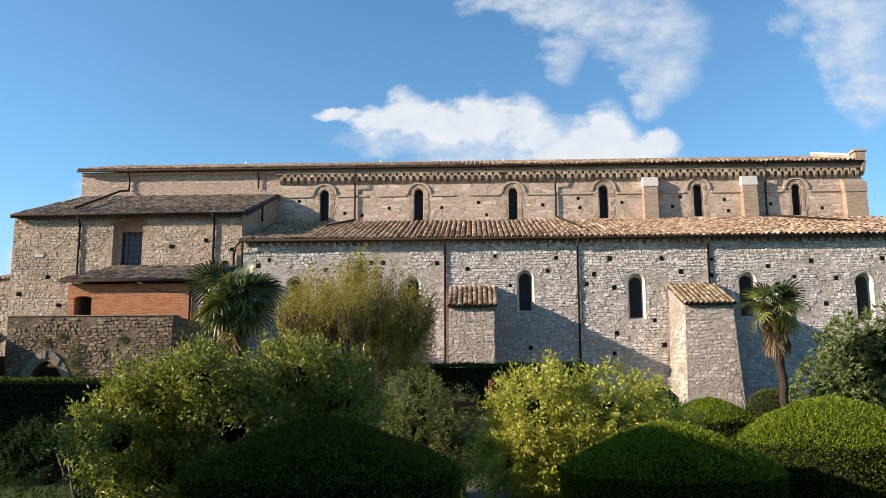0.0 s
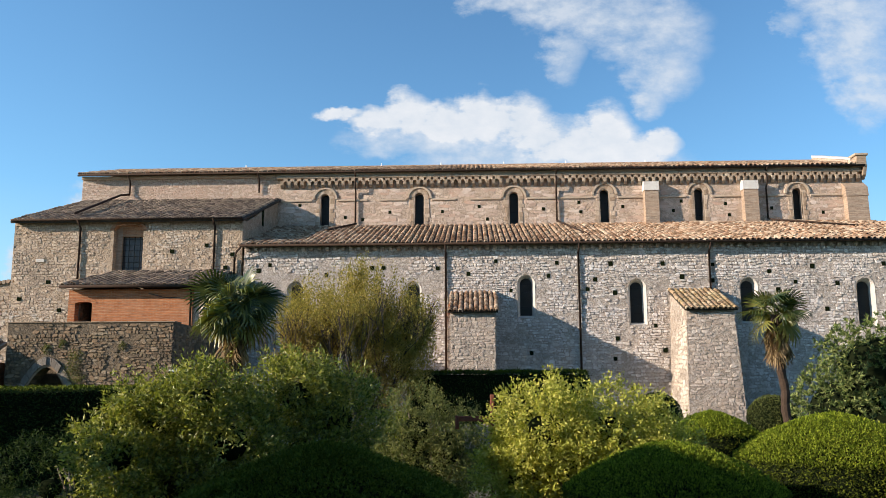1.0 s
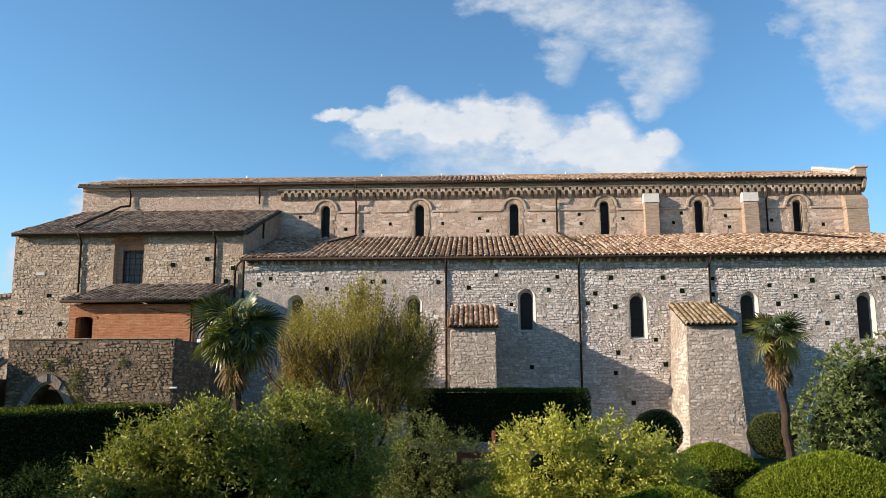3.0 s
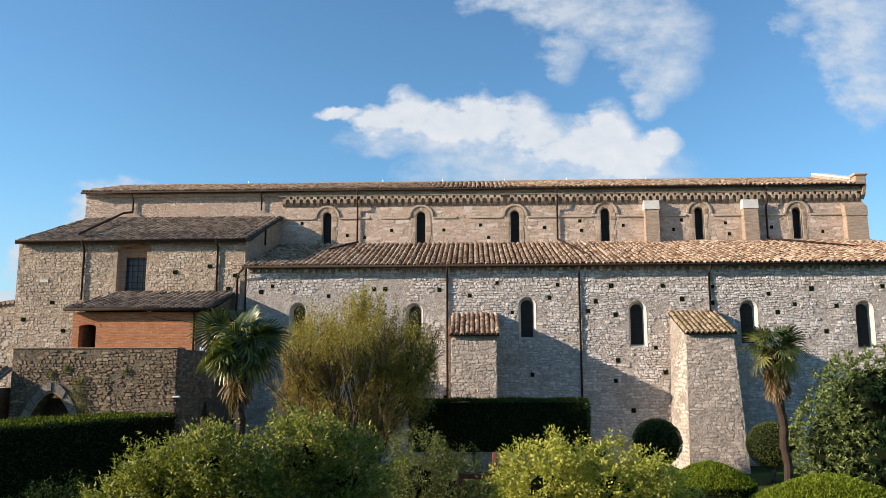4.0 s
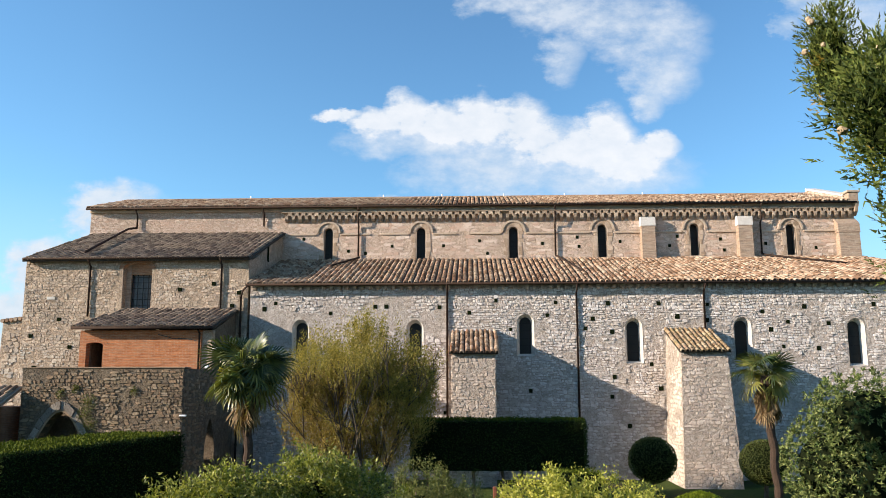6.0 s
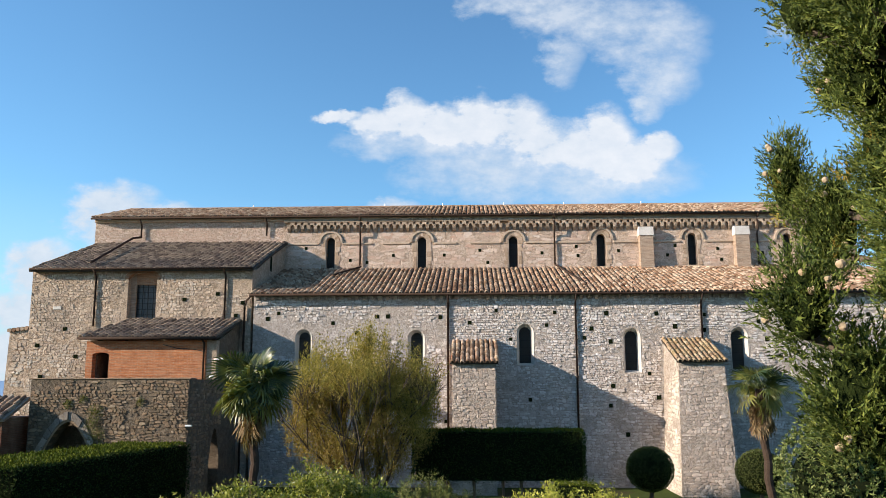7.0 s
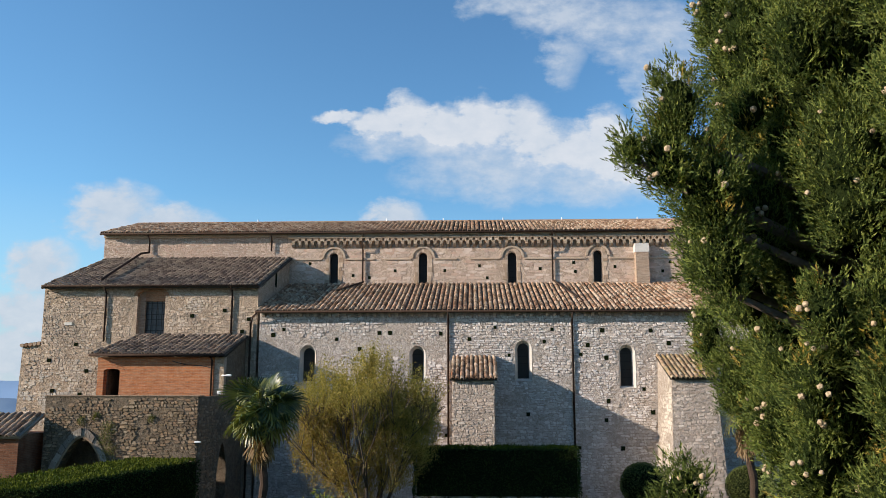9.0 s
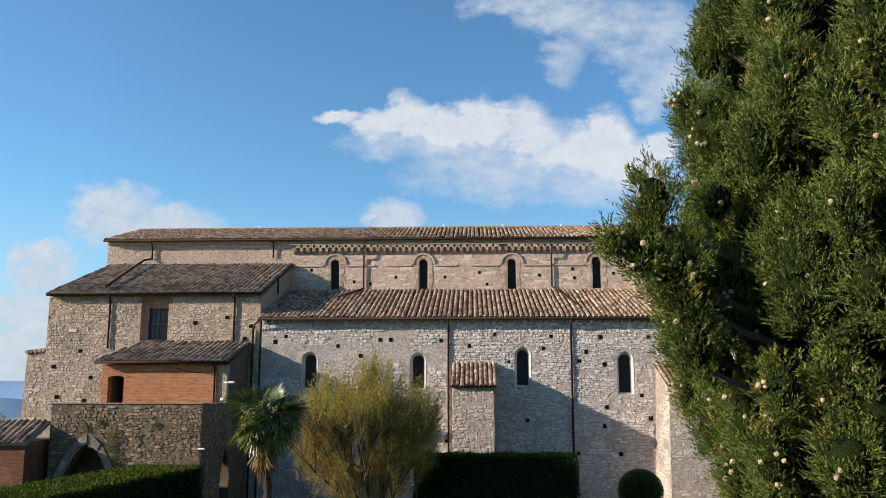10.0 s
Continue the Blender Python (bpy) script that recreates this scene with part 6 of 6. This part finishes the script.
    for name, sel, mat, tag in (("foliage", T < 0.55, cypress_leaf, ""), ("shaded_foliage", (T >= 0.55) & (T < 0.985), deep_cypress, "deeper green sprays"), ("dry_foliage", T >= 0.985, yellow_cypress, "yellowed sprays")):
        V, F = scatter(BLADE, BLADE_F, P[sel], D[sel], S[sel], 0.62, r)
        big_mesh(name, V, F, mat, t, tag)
    # cores in the lobes, their colour standing in for shade behind the sprays
    part("clump_core", (np.array(KV), KF), cypress_shade, t, kind="stuff", smooth=True)
    # cones: small knobbly globes
    bm = bmesh.new()
    bmesh.ops.create_icosphere(bm, subdivisions=2, radius=0.0145)
    for v in bm.verts:
        v.co *= 1.0 + 0.12 * math.sin(v.co.x * 480) * math.sin(v.co.y * 480 + 1) - 0.05 * abs(math.sin(v.co.z * 300))
    cone = bpy.data.meshes.new("cone")
    bm.to_mesh(cone)
    bm.free()
    cone.materials.append(cone_skin)
    order = r.permutation(len(Cs))
    for c in [Cs[i] for i in order[:300]]:
        ob = new("cone", cone)
        ob.parent = t
        ob.matrix_basis = Matrix.Translation(Vector(c - base)) @ pose(0, 0, 0, *r.uniform(0, 180, 3)) @ Matrix.Scale(r.uniform(0.8, 1.25), 4)


cypress((2.6, 0.9, GZ), 13.5, 1.47, 91)

# ---- stonework of the walls, joined but for the stretches nearest the garden ----
def skip_aisle(a, b, z0, z1):
    return avoid(a, b, z0, z1) or avoid_hole(a, b, z0, z1) or (b > -1.1 and a < 1.05 and z1 < 7.3) or (b > 10.0 and a < 12.4 and z1 < 7.4) or z1 > 9.86 or (b < -1.5 and z0 > 6.6 and noise.noise((a * 0.5, z0 * 0.7, 5.0)) > -0.12)


masonry(wall, aisle_stone, X_T + 0.2, X_END - 0.02, GZ, 9.86, facing(AISLE), skip_aisle, 101, (0.08, 0.18), (0.11, 0.33), (0.01, 0.048), gap=0.023, near=(3.2, 7.0, 4.0, 7.0))
masonry(cwall, pale_stone, X_T - 0.15, X_R - 0.02, 12.4, 14.95, facing(CLER), lambda a, b, z0, z1: near_opening(cl_open, 0.25)(a, b, z0, z1) or near_opening([(x, 0.82, zt - 0.4, zt - 0.3, 0.82, False) for x, zb, zt in CLER_WIN], 0.0)(a, b, z0, z1)
        or (z1 > 14.1 and z0 < 14.26), 102, (0.16, 0.27), (0.25, 0.6), (0.004, 0.014), near=(4.5, 7.3, 12.4, 14.1), gap=0.012, bare_above=0.05)
masonry(catt, pale_stone, X_L - 0.28, X_T - 0.22, 14.2, 15.7, facing(CLER + 0.04), lambda a, b, z0, z1: False, 103, (0.08, 0.15), (0.12, 0.3), (0.008, 0.026), gap=0.015)
masonry(twall, brown_stone, X_L + 0.02, X_T - 0.02, GZ, 11.42, facing(TRAN), lambda a, b, z0, z1: near_opening(tw_open, 0.18)(a, b, z0, z1) or (z1 < 8.3 and b > -19.5 and a < -12.7), 104, (0.08, 0.18), (0.11, 0.32), (0.008, 0.036), gap=0.018, bare_above=0.12, near=(-17.3, -14.0, 8.5, 11.3))
masonry(low, brown_stone, -25.9, X_L - 0.02, GZ, 7.9, facing(TRAN + 0.1), lambda a, b, z0, z1: a < -25.78, 105, (0.12, 0.24), (0.18, 0.4), (0.012, 0.05))


def skip_gate(a, b, z0, z1):
    for u in (a, b, (a + b) / 2):
        s = 1 - abs(u + 17.95) / 1.56
        if s > 0 and z0 < 1.9 + 1.9 * (1 - (1 - s) ** 1.8):
            return True
    return False


masonry(gwall, dark_stone, -19.73, -12.67, GZ, 5.06, facing(GW), skip_gate, 106, (0.08, 0.17), (0.14, 0.36), (0.015, 0.05), near=(-16.4, -12.7, 2.6, 5.06))
masonry(swall, dark_stone, GW + 0.05, AN - 0.02, GZ, 5.06, lambda u, v, d: Vector((-12.65 + d, u, v)), lambda a, b, z0, z1: b > 37.1 and a < 38.7 and z0 < 2.9, 107, (0.1, 0.2), (0.18, 0.42), (0.015, 0.04))


def battered(x0, x1, yt, yb, zt):
    """The front of a raking buttress: u across, v up its slope."""
    g = (yt - yb) / (zt - GZ + 0.3)
    k = math.sqrt(1 + g * g)
    return lambda u, v, d: Vector((u, yb + g * (v - GZ + 0.3) / k - d / k, GZ - 0.3 + (v - GZ + 0.3) / k + d * g / k))


b1, b2 = [o for o in church.children if o.name.startswith("aisle_buttress")]
masonry(b1, buttress_stone, -1.1, 1.03, GZ, 6.1, battered(-1.1, 1.03, 39.5, 39.45, 6.15), lambda a, b, z0, z1: False, 108, (0.1, 0.2), (0.16, 0.4), (0.008, 0.03), near=(-2, 2, 3.0, 6.2), bare_above=0.12)
masonry(b1, buttress_stone, 39.5, AISLE, GZ, 6.1, lambda u, v, d: Vector((-1.12 - d, AISLE + 39.5 - u, v)), lambda a, b, z0, z1: False, 111, (0.1, 0.2), (0.16, 0.4), (0.012, 0.03))


def skip_flare(a, b, z0, z1):
    f = 0.28 * (1 - max(0.0, (z1 - GZ) / 6.6))
    return a < 10.1 - f or b > 12.37 + f


masonry(b2, buttress_stone, 9.85, 12.62, GZ, 6.12, battered(10.1, 12.4, 39.6, 39.0, 6.2), skip_flare, 109, (0.1, 0.2), (0.15, 0.38), (0.008, 0.03), near=(9, 13, 2.6, 6.2), bare_above=0.12)
gf = 0.28 / 6.9
masonry(b2, dressed_rubble, 39.15, AISLE, GZ, 7.0, lambda u, v, d: Vector((9.84 + gf * (v - GZ + 0.3) - d, AISLE + 39.15 - u, v)), lambda a, b, z0, z1: z1 > 6.2 + 1.2 * (AISLE - a) / 3.2 or AISLE + 39.15 - b < 39.0 + 0.6 * (z1 + 0.7) / 6.9, 110, (0.14, 0.24), (0.2, 0.45), (0.006, 0.02))

# settle the blocks on their fitted heights
church.location = church.location + Vector((-0.15, 0.0, -0.2))
terrace.location.z += 0.1
annex.location.z += 0.08
